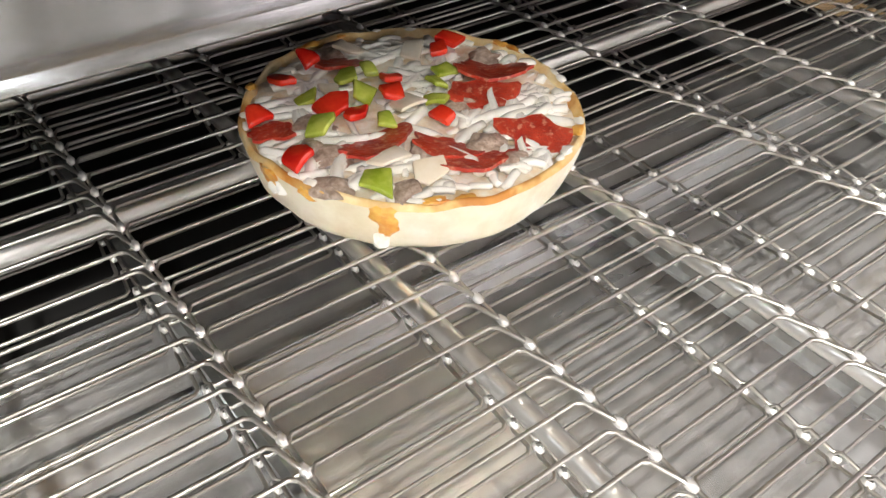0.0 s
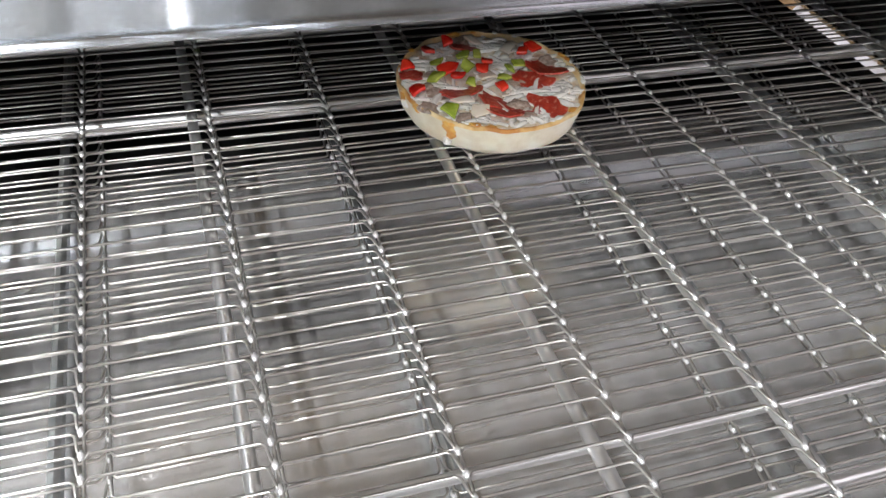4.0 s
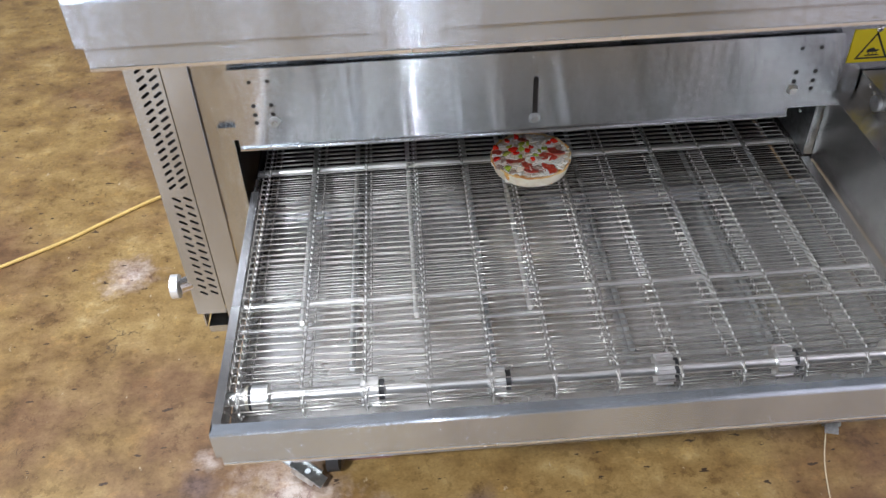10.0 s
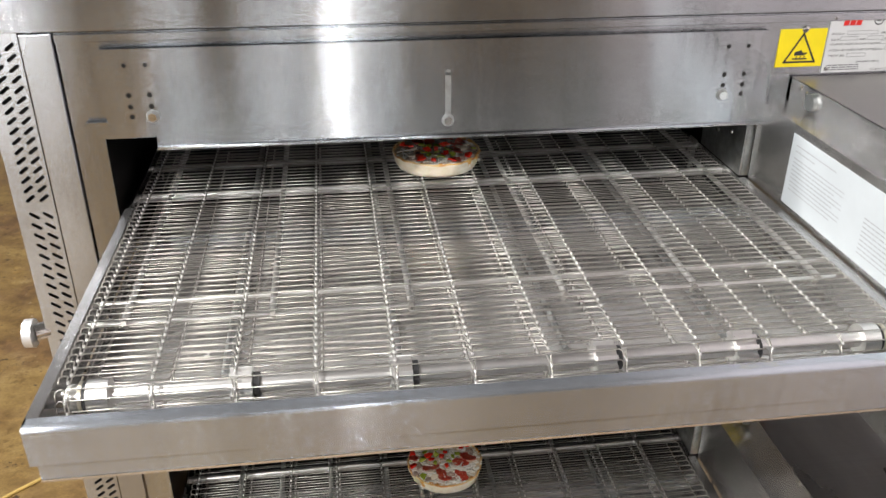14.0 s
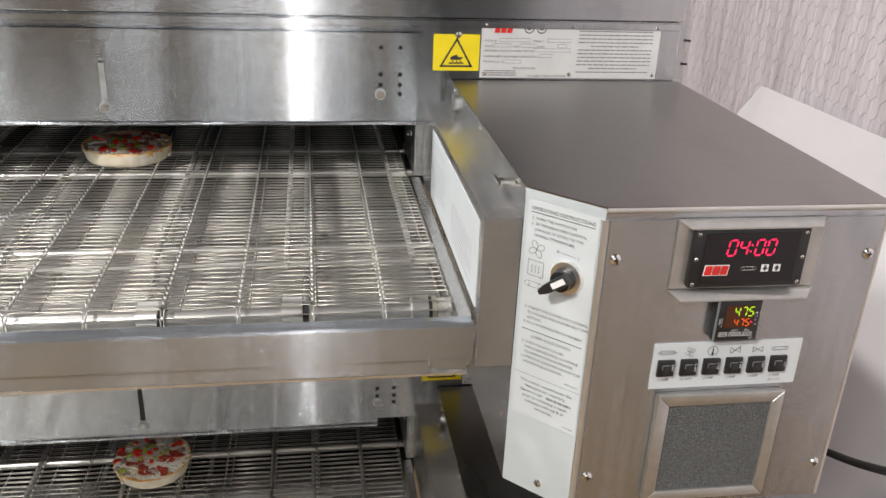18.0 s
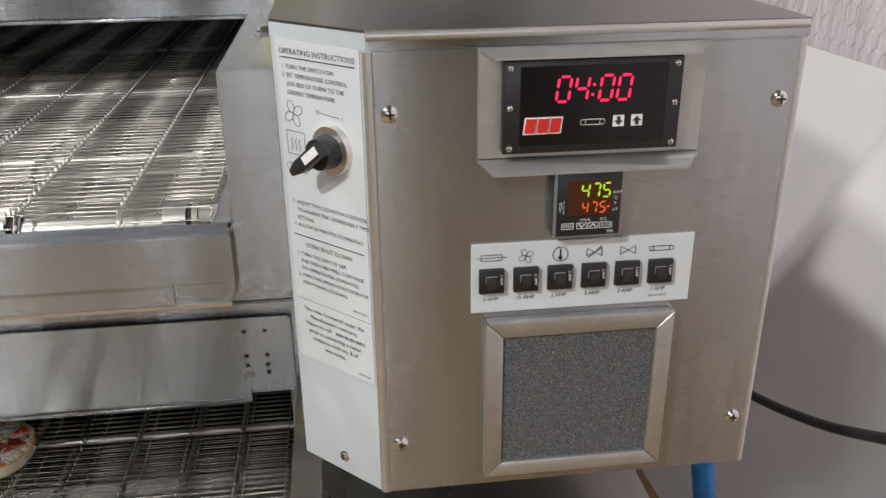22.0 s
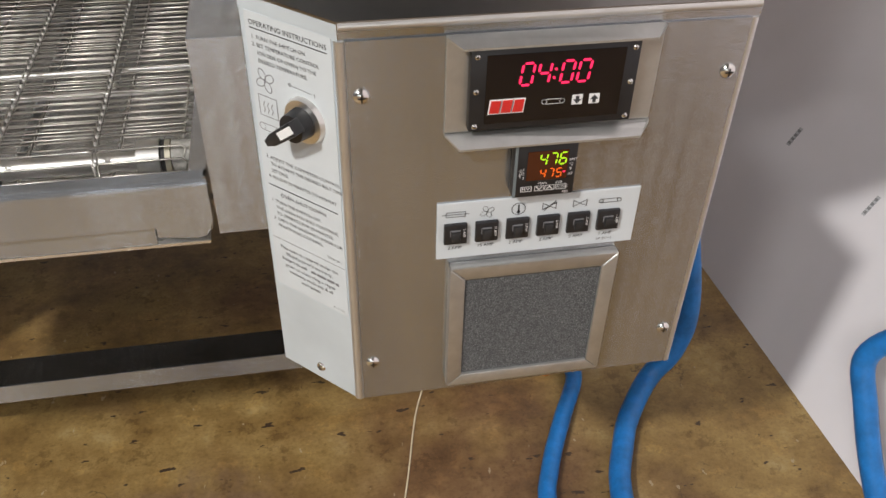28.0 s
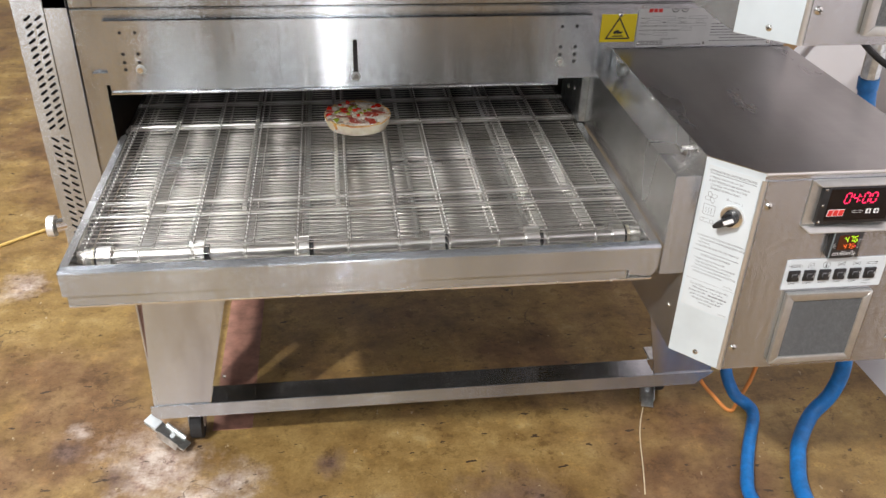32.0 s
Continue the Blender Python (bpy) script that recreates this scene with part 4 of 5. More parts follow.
def controller(m, parent, reading):
    body = part("temperature_controller", slab(0.8785, 0.9265, -0.1425, -0.0945, 0.0, 0.011, 0.0014), BLACK, parent, "black square temperature controller", True, m)
    part("grey_edge", slab(0.8785, 0.8805, -0.1415, -0.0955, 0.0105, 0.0118), plain("grey_plastic", (0.16, 0.19, 0.2), 0.4), body, "", False, m)
    f = m @ Matrix.Translation((0.8785, -0.1425, 0.0112))
    part("window", slab(0.0095, 0.0405, 0.0155, 0.0405, 0, 0.0006), AMBER_SCREEN, body, "", False, f)
    g = f @ Matrix.Translation((0, 0, 0.0006))
    for i, c in enumerate(reading):
        part("figure", digit(c, 0.0098), GREEN_LED, body, "glowing green figure", False, g @ Matrix.Translation((0.0185 + i * 0.0075, 0.0290, 0)))
    for i, c in enumerate("475"):
        part("figure", digit(c, 0.0076), ORANGE_LED, body, "glowing orange figure", False, g @ Matrix.Translation((0.0195 + i * 0.0062, 0.0178, 0)))
    part("pilot_light", slab(0.0375, 0.0392, 0.0212, 0.0222, 0, 0.0004), RED_LED, body, "", False, g)
    for u, s in ((0.0072, "MAN"), (0.0342, "FUNC")):
        part("key", outline([(u - 0.0010, 0.0058), (u + 0.0072, 0.0058), (u + 0.0072, 0.0100), (u - 0.0010, 0.0100)], 0.00025), WHITE_INK, body, "", False, f)
        lettering("print", s, 0.0034, u - 0.0002, 0.0068, f, WHITE_INK, body)
    for u, s in ((0.0205, -1), (0.0285, 1)):
        part("key", join(outline([(u - 0.0035, 0.0058), (u + 0.0035, 0.0058), (u + 0.0035, 0.0100), (u - 0.0035, 0.0100)], 0.00025), outline([(u - 0.002, 0.0079 - 0.0012 * s), (u, 0.0079 + 0.0012 * s), (u + 0.002, 0.0079 - 0.0012 * s)], 0.0004, False)), WHITE_INK, body, "", False, f)
    for u, v, s in ((0.0190, 0.0112, "MAN"), (0.0330, 0.0112, "SV2"), (0.0415, 0.0305, "RMT"), (0.0415, 0.0265, "\u00b0C"), (0.0415, 0.0225, "\u00b0F"), (0.0415, 0.0180, "AT"), (0.0062, 0.0248, "1"), (0.0062, 0.0210, "2"), (0.0062, 0.0172, "3"), (0.0036, 0.0235, "O"), (0.0036, 0.0210, "U"), (0.0036, 0.0185, "T"), (0.0385, 0.0018, "780")):
        lettering("print", s, 0.0032, u, v, f, WHITE_INK, body)


def fuse_panel(m, parent):
    card = part("fuse_panel", prism([(0.823, -0.203), (0.987, -0.203), (0.987, -0.149), (0.823, -0.149)], 0.0, 0.0014, "z", 0.0004), PAPER, parent, "white fuse panel with six black fuse holders", False, m)
    f = m @ Matrix.Translation((0, 0, 0.0015))
    amps = ("2 AMP", "15 AMP", "2 AMP", "2 AMP", "2 AMP", "1 AMP")
    for i, s in enumerate(amps):
        u = 0.8375 + i * 0.0250
        h = part("fuse_holder", slab(u - 0.0092, u + 0.0092, -0.1865, -0.1675, 0.0, 0.0035, 0.0008), BLACK, card, "square black fuse holder", True, f)
        part("carrier", slab(u - 0.0035, u + 0.0035, -0.1825, -0.1735, 0.0035, 0.0065, 0.001), RUBBER, h, "", True, f)
        part("mould_edge", join(slab(u - 0.0038, u + 0.0036, -0.1732, -0.1724, 0.0036, 0.0044), slab(u - 0.0046, u - 0.0040, -0.178, -0.1728, 0.0036, 0.0044)), GREY_INK, h, "", False, f)
        side = f @ Matrix.Translation((u + 0.0058, -0.1715, 0.0036)) @ Matrix.Rotation(-math.pi / 2, 4, "Z")
        lettering("print", s, 0.0030, 0, 0, side, WHITE_INK, h)
        lettering("print", s, 0.0042, u, -0.1935, f, INK, card, "CENTER")
    lettering("print", "XD-9117-S", 0.0030, 0.9555, -0.1985, f, INK, card)
    v = -0.1595
    part("fuse_sign", join(outline([(0.830, v - 0.0022), (0.845, v - 0.0022), (0.845, v + 0.0022), (0.830, v + 0.0022)], 0.00025), outline([(0.827, v), (0.848, v)], 0.00025, False)), INK, card, "", False, f)
    part("fan_sign", fan_icon(0.8625, v, 0.006), INK, card, "", False, f)
    part("heat_sign", join(outline(ring(0.8875, v, 0.0055, 18), 0.00028), outline([(0.8875, v + 0.0035), (0.8875, v - 0.002)], 0.0006, False), outline(ring(0.8875, v - 0.003, 0.0008, 8), 0.0006)), INK, card, "", False, f)
    for k, u in enumerate((0.9125, 0.9375)):
        sign = outline([(u - 0.0055, v + 0.003), (u - 0.0055, v - 0.003), (u + 0.0055, v + 0.003), (u + 0.0055, v - 0.003)], 0.00025)
        if k == 0:
            sign = join(sign, outline([(u - 0.004, v - 0.004), (u + 0.005, v + 0.0045)], 0.0003, False))
        part("valve_sign", sign, INK, card, "", False, f)
    part("belt_sign", belt_icon(0.9625, v, 0.015, 0.0034), INK, card, "", False, f)


def filter_pad(m, parent):
    u0, u1, v0, v1 = 0.833, 0.975, -0.345, -0.208
    w = 0.013
    for poly in ([(u0, v0), (u0, v1), (u0 + w, v1 - w), (u0 + w, v0 + w)], [(u1, v1), (u1, v0), (u1 - w, v0 + w), (u1 - w, v1 - w)], [(u0 + 0.0004, v1), (u1 - 0.0004, v1), (u1 - w - 0.0004, v1 - w), (u0 + w + 0.0004, v1 - w)], [(u1 - 0.0004, v0), (u0 + 0.0004, v0), (u0 + w + 0.0004, v0 + w), (u1 - w - 0.0004, v0 + w)]):
        part("filter_frame", prism(poly, 0.0, 0.010, "z", 0.0012), FRAME, parent, "mitred aluminium filter frame", True, m)
    part("filter_foam", slab(u0 + 0.011, u1 - 0.011, v0 + 0.011, v1 - 0.011, 0.001, 0.0075), FOAM, parent, "grey open-cell filter foam", False, m)


def switch_panel(m, parent):
    """The chamfered side: printed label and rotary switch. u runs 0 to 0.089, v down from 0."""
    card = part("instruction_label", slab(0.005, 0.084, -0.262, -0.012, 0.0002, 0.0007), PAPER, parent, "white printed instruction label", False, m)
    part("warranty_edge", slab(0.0052, 0.0838, -0.2105, -0.2101, 0.0007, 0.0008), GREY_INK, card, "", False, m)
    f = m @ Matrix.Translation((0, 0, 0.0006))
    lettering("heading", "OPERATING INSTRUCTIONS", 0.0056, 0.0445, -0.0215, f, INK, card, "CENTER")
    for v in (-0.0238, -0.1562):
        part("rule", slab(0.009, 0.080, v - 0.0004, v + 0.0002, 0.0002, 0.0005), INK, card, "", False, f)
    lines = ((0.010, -0.0315, "1. TURN THE SWITCH ON"), (0.010, -0.0375, "2. SET TEMPERATURE CONTROL"), (0.014, -0.0435, "(ON SIDE OF OVEN) TO THE"), (0.014, -0.0495, "DESIRED TEMPERATURE."), (0.010, -0.1310, "3. ADJUST THE CONVEYOR CONTROL"), (0.014, -0.1370, "TO ACHIEVE THE DESIRED BELT TIME"), (0.014, -0.1430, "SETTING."), (0.010, -0.1490, "4. ALLOW 30 MINUTES TO PREHEAT"), (0.010, -0.1725, "1. TURN THE SWITCH OFF."), (0.014, -0.1785, "THE OVEN FAN WILL CONTINUE"), (0.014, -0.1845, "TO OPERATE FOR 30 MINUTES."), (0.010, -0.1905, "2. OPEN THE SANDWICH DOOR FOR"), (0.014, -0.1965, "ADDITIONAL COOLING."))
    for u, v, s in lines:
        lettering("print", s, 0.0043, u, v, f, INK, card)
    lettering("heading", "OVEN SHUT DOWN", 0.0052, 0.0445, -0.1645, f, INK, card, "CENTER")
    for i, s in enumerate(("This oven is covered under the", "Manufacturer's warranty.", "Failure to call", "prior to contacting a repair", "company voids any & all", "warranties.")):
        if i == 2:
            lettering("print", s, 0.0050, 0.014, -0.2195 - i * 0.0062, f, INK, card)
            bars([(0.046, -0.2195 - i * 0.0062, 0.030)], f, card, GREY_INK, 0.0026)
        else:
            lettering("print", s, 0.0050, 0.0445, -0.2195 - i * 0.0062, f, INK, card, "CENTER")
    lettering("print", "XD-9112A-1", 0.0028, 0.066, -0.2055, f, INK, card)
    lettering("print", "XD-9116A", 0.0028, 0.068, -0.2585, f, INK, card)
    part("fan_sign", fan_icon(0.0185, -0.063, 0.010), GREY_INK, card, "", False, f)
    part("heat_sign", join(outline([(0.010, -0.093), (0.028, -0.093), (0.028, -0.076), (0.010, -0.076)], 0.0003), *[outline([(u, -0.090), (u + 0.0014, -0.087), (u, -0.084), (u + 0.0014, -0.081)], 0.0003, False) for u in (0.014, 0.018, 0.022)]), GREY_INK, card, "", False, f)
    part("belt_sign", belt_icon(0.0185, -0.103, 0.016, 0.006), GREY_INK, card, "", False, f)
    part("travel_mark", join(outline(ring(0.043, -0.0585, 0.0013, 10), 0.0002), outline([(0.046, -0.0590), (0.063, -0.0598)], 0.0002, False), outline([(0.066, -0.0585), (0.066, -0.0615)], 0.0002, False)), INK, card, "", False, f)
    hub = Vector((0.0555, -0.0830, 0.0007))
    flange = part("switch_flange", rod(hub, hub + Vector((0, 0, 0.004)), 0.0185, 32, 0.0170), ROD, parent, "round metal switch flange", True, m)
    knob = m @ Matrix.Translation(hub + Vector((0, 0, 0.004))) @ Matrix.Rotation(radians(-142), 4, "Z")
    part("switch_boss", rod((0, 0, 0), (0, 0, 0.012), 0.0120, 24, 0.0108), BLACK, flange, "", True, knob)
    lever = prism([(-0.012, -0.0055), (-0.012, 0.0055), (0.014, 0.0050), (0.023, 0.0026), (0.023, -0.0026), (0.014, -0.0050)], 0.010, 0.021, "z", 0.0012)
    part("switch_lever", lever, BLACK, flange, "black pointer lever", True, knob)
    part("pointer", slab(-0.0125, 0.004, -0.0030, 0.0030, 0.0212, 0.0218), WHITE_INK, flange, "worn white pointer mark", False, knob)


def control_box(dz, reading, label):
    ob = thing("control_box", (0.87, -0.12, 0.656 + dz), label, "control box", "stacked control boxes")
    z0, z1 = 0.656 + dz, 1.016 + dz
    plan = [(0.692, 0.1455), (0.692, -0.335), (0.755, -0.398), (1.052, -0.398), (1.052, 0.1455)]
    inner = [(0.6935, 0.1455), (0.6935, -0.3344), (0.7556, -0.3965), (1.0505, -0.3965), (1.0505, 0.1455)]
    for name, i, mat in (("side_sheet", 0, STEEL_Y), ("chamfer_sheet", 1, DAYLIT_SHEET), ("front_sheet", 2, STEEL_PANEL), ("side_sheet", 3, STEEL_Y)):
        part(name, prism([plan[i], plan[i + 1], inner[i + 1], inner[i]], z0, z1 - 0.0015, "z"), mat, ob)
    lid = [(0.6915, 0.1455), (0.6915, -0.3352), (0.7548, -0.3988), (1.0528, -0.3988), (1.0528, 0.1455)]
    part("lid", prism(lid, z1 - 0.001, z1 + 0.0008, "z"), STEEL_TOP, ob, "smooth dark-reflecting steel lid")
    part("lid_edge", prism([lid[1], lid[2], (0.7552, -0.3978), (0.6922, -0.3346)], z1 - 0.012, z1 - 0.0012, "z"), DAYLIT_SHEET, ob)
    part("lid_edge", prism([lid[2], lid[3], (1.0525, -0.3982), (0.7552, -0.3982)], z1 - 0.011, z1 - 0.0012, "z"), STEEL, ob)
    part("bottom_sheet", prism([(x, y) for x, y in inner], z0, z0 + 0.0015, "z"), STEEL, ob)
    part("corner_fold", rod((0.7565, -0.3958, z0 + 0.0005), (0.7565, -0.3958, z1 - 0.013), 0.0042, 16), EDGE_BRIGHT, ob, "", True)
    part("corner_fold", rod((1.0492, -0.3958, z0 + 0.0005), (1.0492, -0.3958, z1 - 0.013), 0.0040, 16), EDGE_BRIGHT, ob, "", True)
    part("lid_fold", rod((0.7555, -0.3962, z1 - 0.0032), (1.0520, -0.3962, z1 - 0.0032), 0.0040, 16), EDGE_BRIGHT, ob, "", True)
    part("front_plate", box(0.7595, 1.0465, -0.4004, -0.3982, z0 + 0.002, z1 - 0.0125), STEEL_PANEL, ob, "brushed front plate")
    m = face_frame((0, -0.4005, z1), (1, 0, 0), (0, 0, 1))
    for u in (0.769, 1.037):
        for v in (-0.053, -0.313):
            screw(m @ Matrix.Translation((u, v, 0)), ob, 0.0062)
    display(m, ob)
    controller(m, ob, reading)
    fuse_panel(m, ob)
    filter_pad(m, ob)
    c = face_frame((0.692, -0.335, z1), (0.063, -0.063, 0), (0, 0, 1))
    switch_panel(c, ob)
    screw(c @ Matrix.Translation((0.046, -0.345, 0)), ob, 0.0050)
    s = face_frame((0.692, 0, 0), (0, -1, 0), (0, 0, 1))
    for y, z, r in ((0.117, 1.0065, 0.0045), (0.100, 1.003, 0.0045), (-0.09, 1.008, 0.0045), (-0.300, 1.008, 0.0045), (-0.305, 0.725, 0.0045)):
        screw(s @ Matrix.Translation((-y, z + dz, 0)), ob, r)
    wing = rod((0.692, -0.262, 0.996 + dz), (0.680, -0.262, 0.996 + dz), 0.0042, 12)
    part("wing_screw", join(wing, box(0.676, 0.681, -0.275, -0.249, 0.993 + dz, 0.999 + dz, 0.0012)), CHROME, ob, "small wing screw")
    wing = rod((0.692, 0.082, 0.998 + dz), (0.686, 0.082, 0.998 + dz), 0.012, 18)
    part("grommet", wing, GALV, ob)
    return ob


def shroud(dz, with_label):
    ob = thing("side_shroud", (0.67, -0.09, 0.808 + dz), "folded steel shroud between conveyor and control box" if not with_label else "folded steel shroud with a white printed notice", "shroud", "side shrouds")
    z0, z1 = 0.807 + dz, 0.981 + dz
    part("inner_face", box(0.6520, 0.6535, -0.3300, 0.149, z0 + 0.055, z1), STEEL_Y, ob)
    part("outer_face", box(0.6900, 0.6915, -0.3300, 0.149, z0, z1), STEEL_Y, ob)
    part("top_face", box(0.6536, 0.6899, -0.3300, 0.149, z1 - 0.0015, z1), STEEL_Y, ob)
    part("front_face", box(0.6520, 0.6915, -0.3320, -0.3302, z0, z1), STEEL_RAIL, ob, "", False)
    if with_label:
        m = face_frame((0.6519, 0.045, z1), (0, -1, 0), (0, 0, 1))
        card = part("notice", slab(0, 0.356, -0.112, -0.012, 0.0, 0.0006), PAPER, ob, "white printed notice", False, m)
        f = m @ Matrix.Translation((0, 0, 0.0005))
        bars([(0.012, -0.026, 0.10), (0.012, -0.034, 0.05)] + [(0.012, -0.044 - 0.0056 * i, 0.125 - 0.02 * (i % 3 == 2)) for i in range(9)] + [(0.185, -0.054 - 0.0056 * i, 0.14 - 0.03 * (i % 4 == 3)) for i in range(9)], f, card, FAINT_INK, 0.0014)
    return ob


# ---- the stand ----
def caster(x, y, a=None, b=None):
    ob = thing("caster", (x, y, 0), "black swivel caster with a galvanised brake pedal", "caster", "stand casters")
    part("wheel", rod((x - 0.014, y, 0.045), (x + 0.014, y, 0.045), 0.045, 28), RUBBER, ob, "black rubber wheel", True)
    part("fork", join(box(x - 0.020, x - 0.017, y - 0.02, y + 0.02, 0.04, 0.105), box(x + 0.017, x + 0.020, y - 0.02, y + 0.02, 0.04, 0.105), box(x - 0.03, x + 0.03, y - 0.035, y + 0.035, 0.105, 0.112)), GALV, ob)
    part("stem", rod((x, y, 0.112), (x, y, 0.136), 0.012, 12), GALV, ob)
    if a:
        a, b = Vector(a), Vector(b)
        u = (b - a).normalized()
        v = Vector((0, 0, 1)).cross(u).normalized()
        m = Matrix((u, v, u.cross(v))).transposed().to_4x4()
        m.translation = (a + b) / 2
        pedal = part("brake_pedal", join(slab(-0.062, 0.058, -0.0155, 0.0155, -0.003, 0.002, 0.001), slab(-0.02, 0.04, -0.0185, -0.0145, -0.014, 0.010, 0.001), slab(-0.02, 0.04, 0.0145, 0.0185, -0.014, 0.010, 0.001)), GALV, ob, "galvanised brake pedal", False, m)
        part("pad", slab(-0.066, -0.030, -0.0145, 0.0145, 0.002, 0.007, 0.002), PAPER, pedal, "chipped pale pad", True, m)
        part("rivet", rod((0.012, 0, 0.002), (0.012, 0, 0.006), 0.006, 10), PAPER, pedal, "", False, m)


def stand():
    ob = thing("oven_stand", (0.36, 0.7, 0.134), "brushed steel oven stand with splayed legs and a lower rail", "stand")
    for y in (0.150, 1.11):
        part("leg", prism([(-0.305, 0.174), (-0.176, 0.174), (-0.105, 0.49), (-0.090, 0.56), (-0.270, 0.56), (-0.285, 0.49)], y, y + 0.004, "y"), STEEL_Z, ob, "tapered splayed leg")
        part("leg", prism([(0.912, 0.174), (1.060, 0.174), (1.04, 0.56), (0.83, 0.56)], y, y + 0.004, "y"), STEEL_Z, ob)
        part("rail", prism([(-0.312, 0.174), (-0.312, 0.150), (-0.300, 0.136), (1.022, 0.136), (1.066, 0.172), (1.066, 0.174)], y - 0.0035, y - 0.0005, "y"), STEEL_RAIL, ob, "lower rail")
        part("rail_top", box(-0.174, 0.910, y - 0.0002, y + 0.058, 0.1715, 0.174), STEEL, ob)
        part("rail_back", box(-0.30, 1.05, y + 0.058, y + 0.060, 0.136, 0.1735), STEEL, ob)
        for x, z in ((-0.165, 0.25), (0.895, 0.37)):
            screw(face_frame((x if x > 0 else x + 0.03, y, z), (1, 0, 0), (0, 0, 1)), ob, 0.005)
    for x, n in ((-0.300, 1), (1.040, -1)):
        part("leg_return", prism([(0.1545, 0.174), (0.30, 0.174), (0.34, 0.56), (0.1545, 0.56)], x - 0.0015, x + 0.0015, "x"), STEEL_Z, ob)
        part("side_rail", box(x - 0.01, x + 0.01, 0.212, 1.108, 0.136, 0.172), STEEL_Y, ob)
    part("deck_rail", box(-0.395, 1.041, 0.1545, 0.20, 0.545, 0.5605), STEEL, ob)
    part("deck_rail", box(-0.395, 1.041, 1.06, 1.108, 0.545, 0.5605), STEEL, ob)
    part("bracket", box(0.865, 0.905, 0.60, 0.66, 0.1745, 0.22), GALV, ob)
    caster(-0.230, 0.236, (-0.352, 0.229, 0.070), (-0.242, 0.164, 0.014))
    caster(0.985, 0.300, (0.960, 0.300, 0.070), (0.936, 0.205, 0.018))
    caster(-0.225, 1.03)
    caster(0.955, 1.03)


# ---- the pizzas ----
def lump(r, flat, n=2, rough=0.25):
    bm = bmesh.new()
    bmesh.ops.create_icosphere(bm, subdivisions=n, radius=r)
    o = Vector((random.random() * 50, random.random() * 50, 0))
    for v in bm.verts:
        k = 1 + rough * noise.noise(v.co / r * 1.4 + o)
        v.co = Vector((v.co.x * k, v.co.y * k, v.co.z * k * flat))
    return bm


def lump_data(r, long):
    """Corners and faces of a small uneven crumb."""
    bm = lump(r, 0.55, 1, 0.5)
    v = [Vector((p.co.x * long, p.co.y, p.co.z)) for p in bm.verts]
    f = [tuple(c.index for c in q.verts) for q in bm.faces]
    bm.free()
    return v, f


def leaf(r, thick, n=11, long=1.35):
    """An uneven, slightly curled slice."""
    bm = bmesh.new()
    o = random.random() * 60
    curl = random.uniform(0.0, 0.25)
    top, low = [], []
    for k in range(n):
        a = 2 * math.pi * k / n
        q = r * (1 + 0.55 * noise.noise((math.cos(a) * 1.5, math.sin(a) * 1.5, o)) + 0.22 * noise.noise((math.cos(a) * 4, math.sin(a) * 4, o)))
        x, y = q * long * math.cos(a), q * math.sin(a)
        z = curl * (x * x) / r * 0.5
        top.append(bm.verts.new((x, y, z + thick)))
        low.append(bm.verts.new((x, y, z)))
    c = bm.verts.new((0, 0, thick * 1.1))
    d = bm.verts.new((0, 0, 0))
    for k in range(n):
        j = (k + 1) % n
        bm.faces.new((top[k], top[j], c))
        bm.faces.new((low[j], low[k], d))
        bm.faces.new((low[k], low[j], top[j], top[k]))
    bmesh.ops.recalc_face_normals(bm, faces=bm.faces[:])
    return bm


def dice(r, thick):
    """A chopped piece: uneven four- or five-sided outline, curled like a cut of pepper."""
    n = random.choice((4, 4, 5))
    start = random.uniform(0, 6.3)
    ring_pts = []
    for k in range(n):
        a = start + 2 * math.pi * (k + random.uniform(-0.22, 0.22)) / n
        q = r * 1.25 * random.uniform(0.72, 1.2)
        ring_pts.append((q * 1.15 * math.cos(a), q * 0.9 * math.sin(a)))
    bm = prism(ring_pts, 0, thick, "z", thick * 0.35)
    bmesh.ops.subdivide_edges(bm, edges=[e for e in bm.edges if e.calc_length() > r * 0.5], cuts=2, use_grid_fill=True)
    curl = random.uniform(-0.5, 0.9)
    for v in bm.verts:
        v.co.z += curl * thick * math.cos(v.co.x / r * 1.3) + 0.12 * thick * noise.noise(v.co * 300)
    return bm


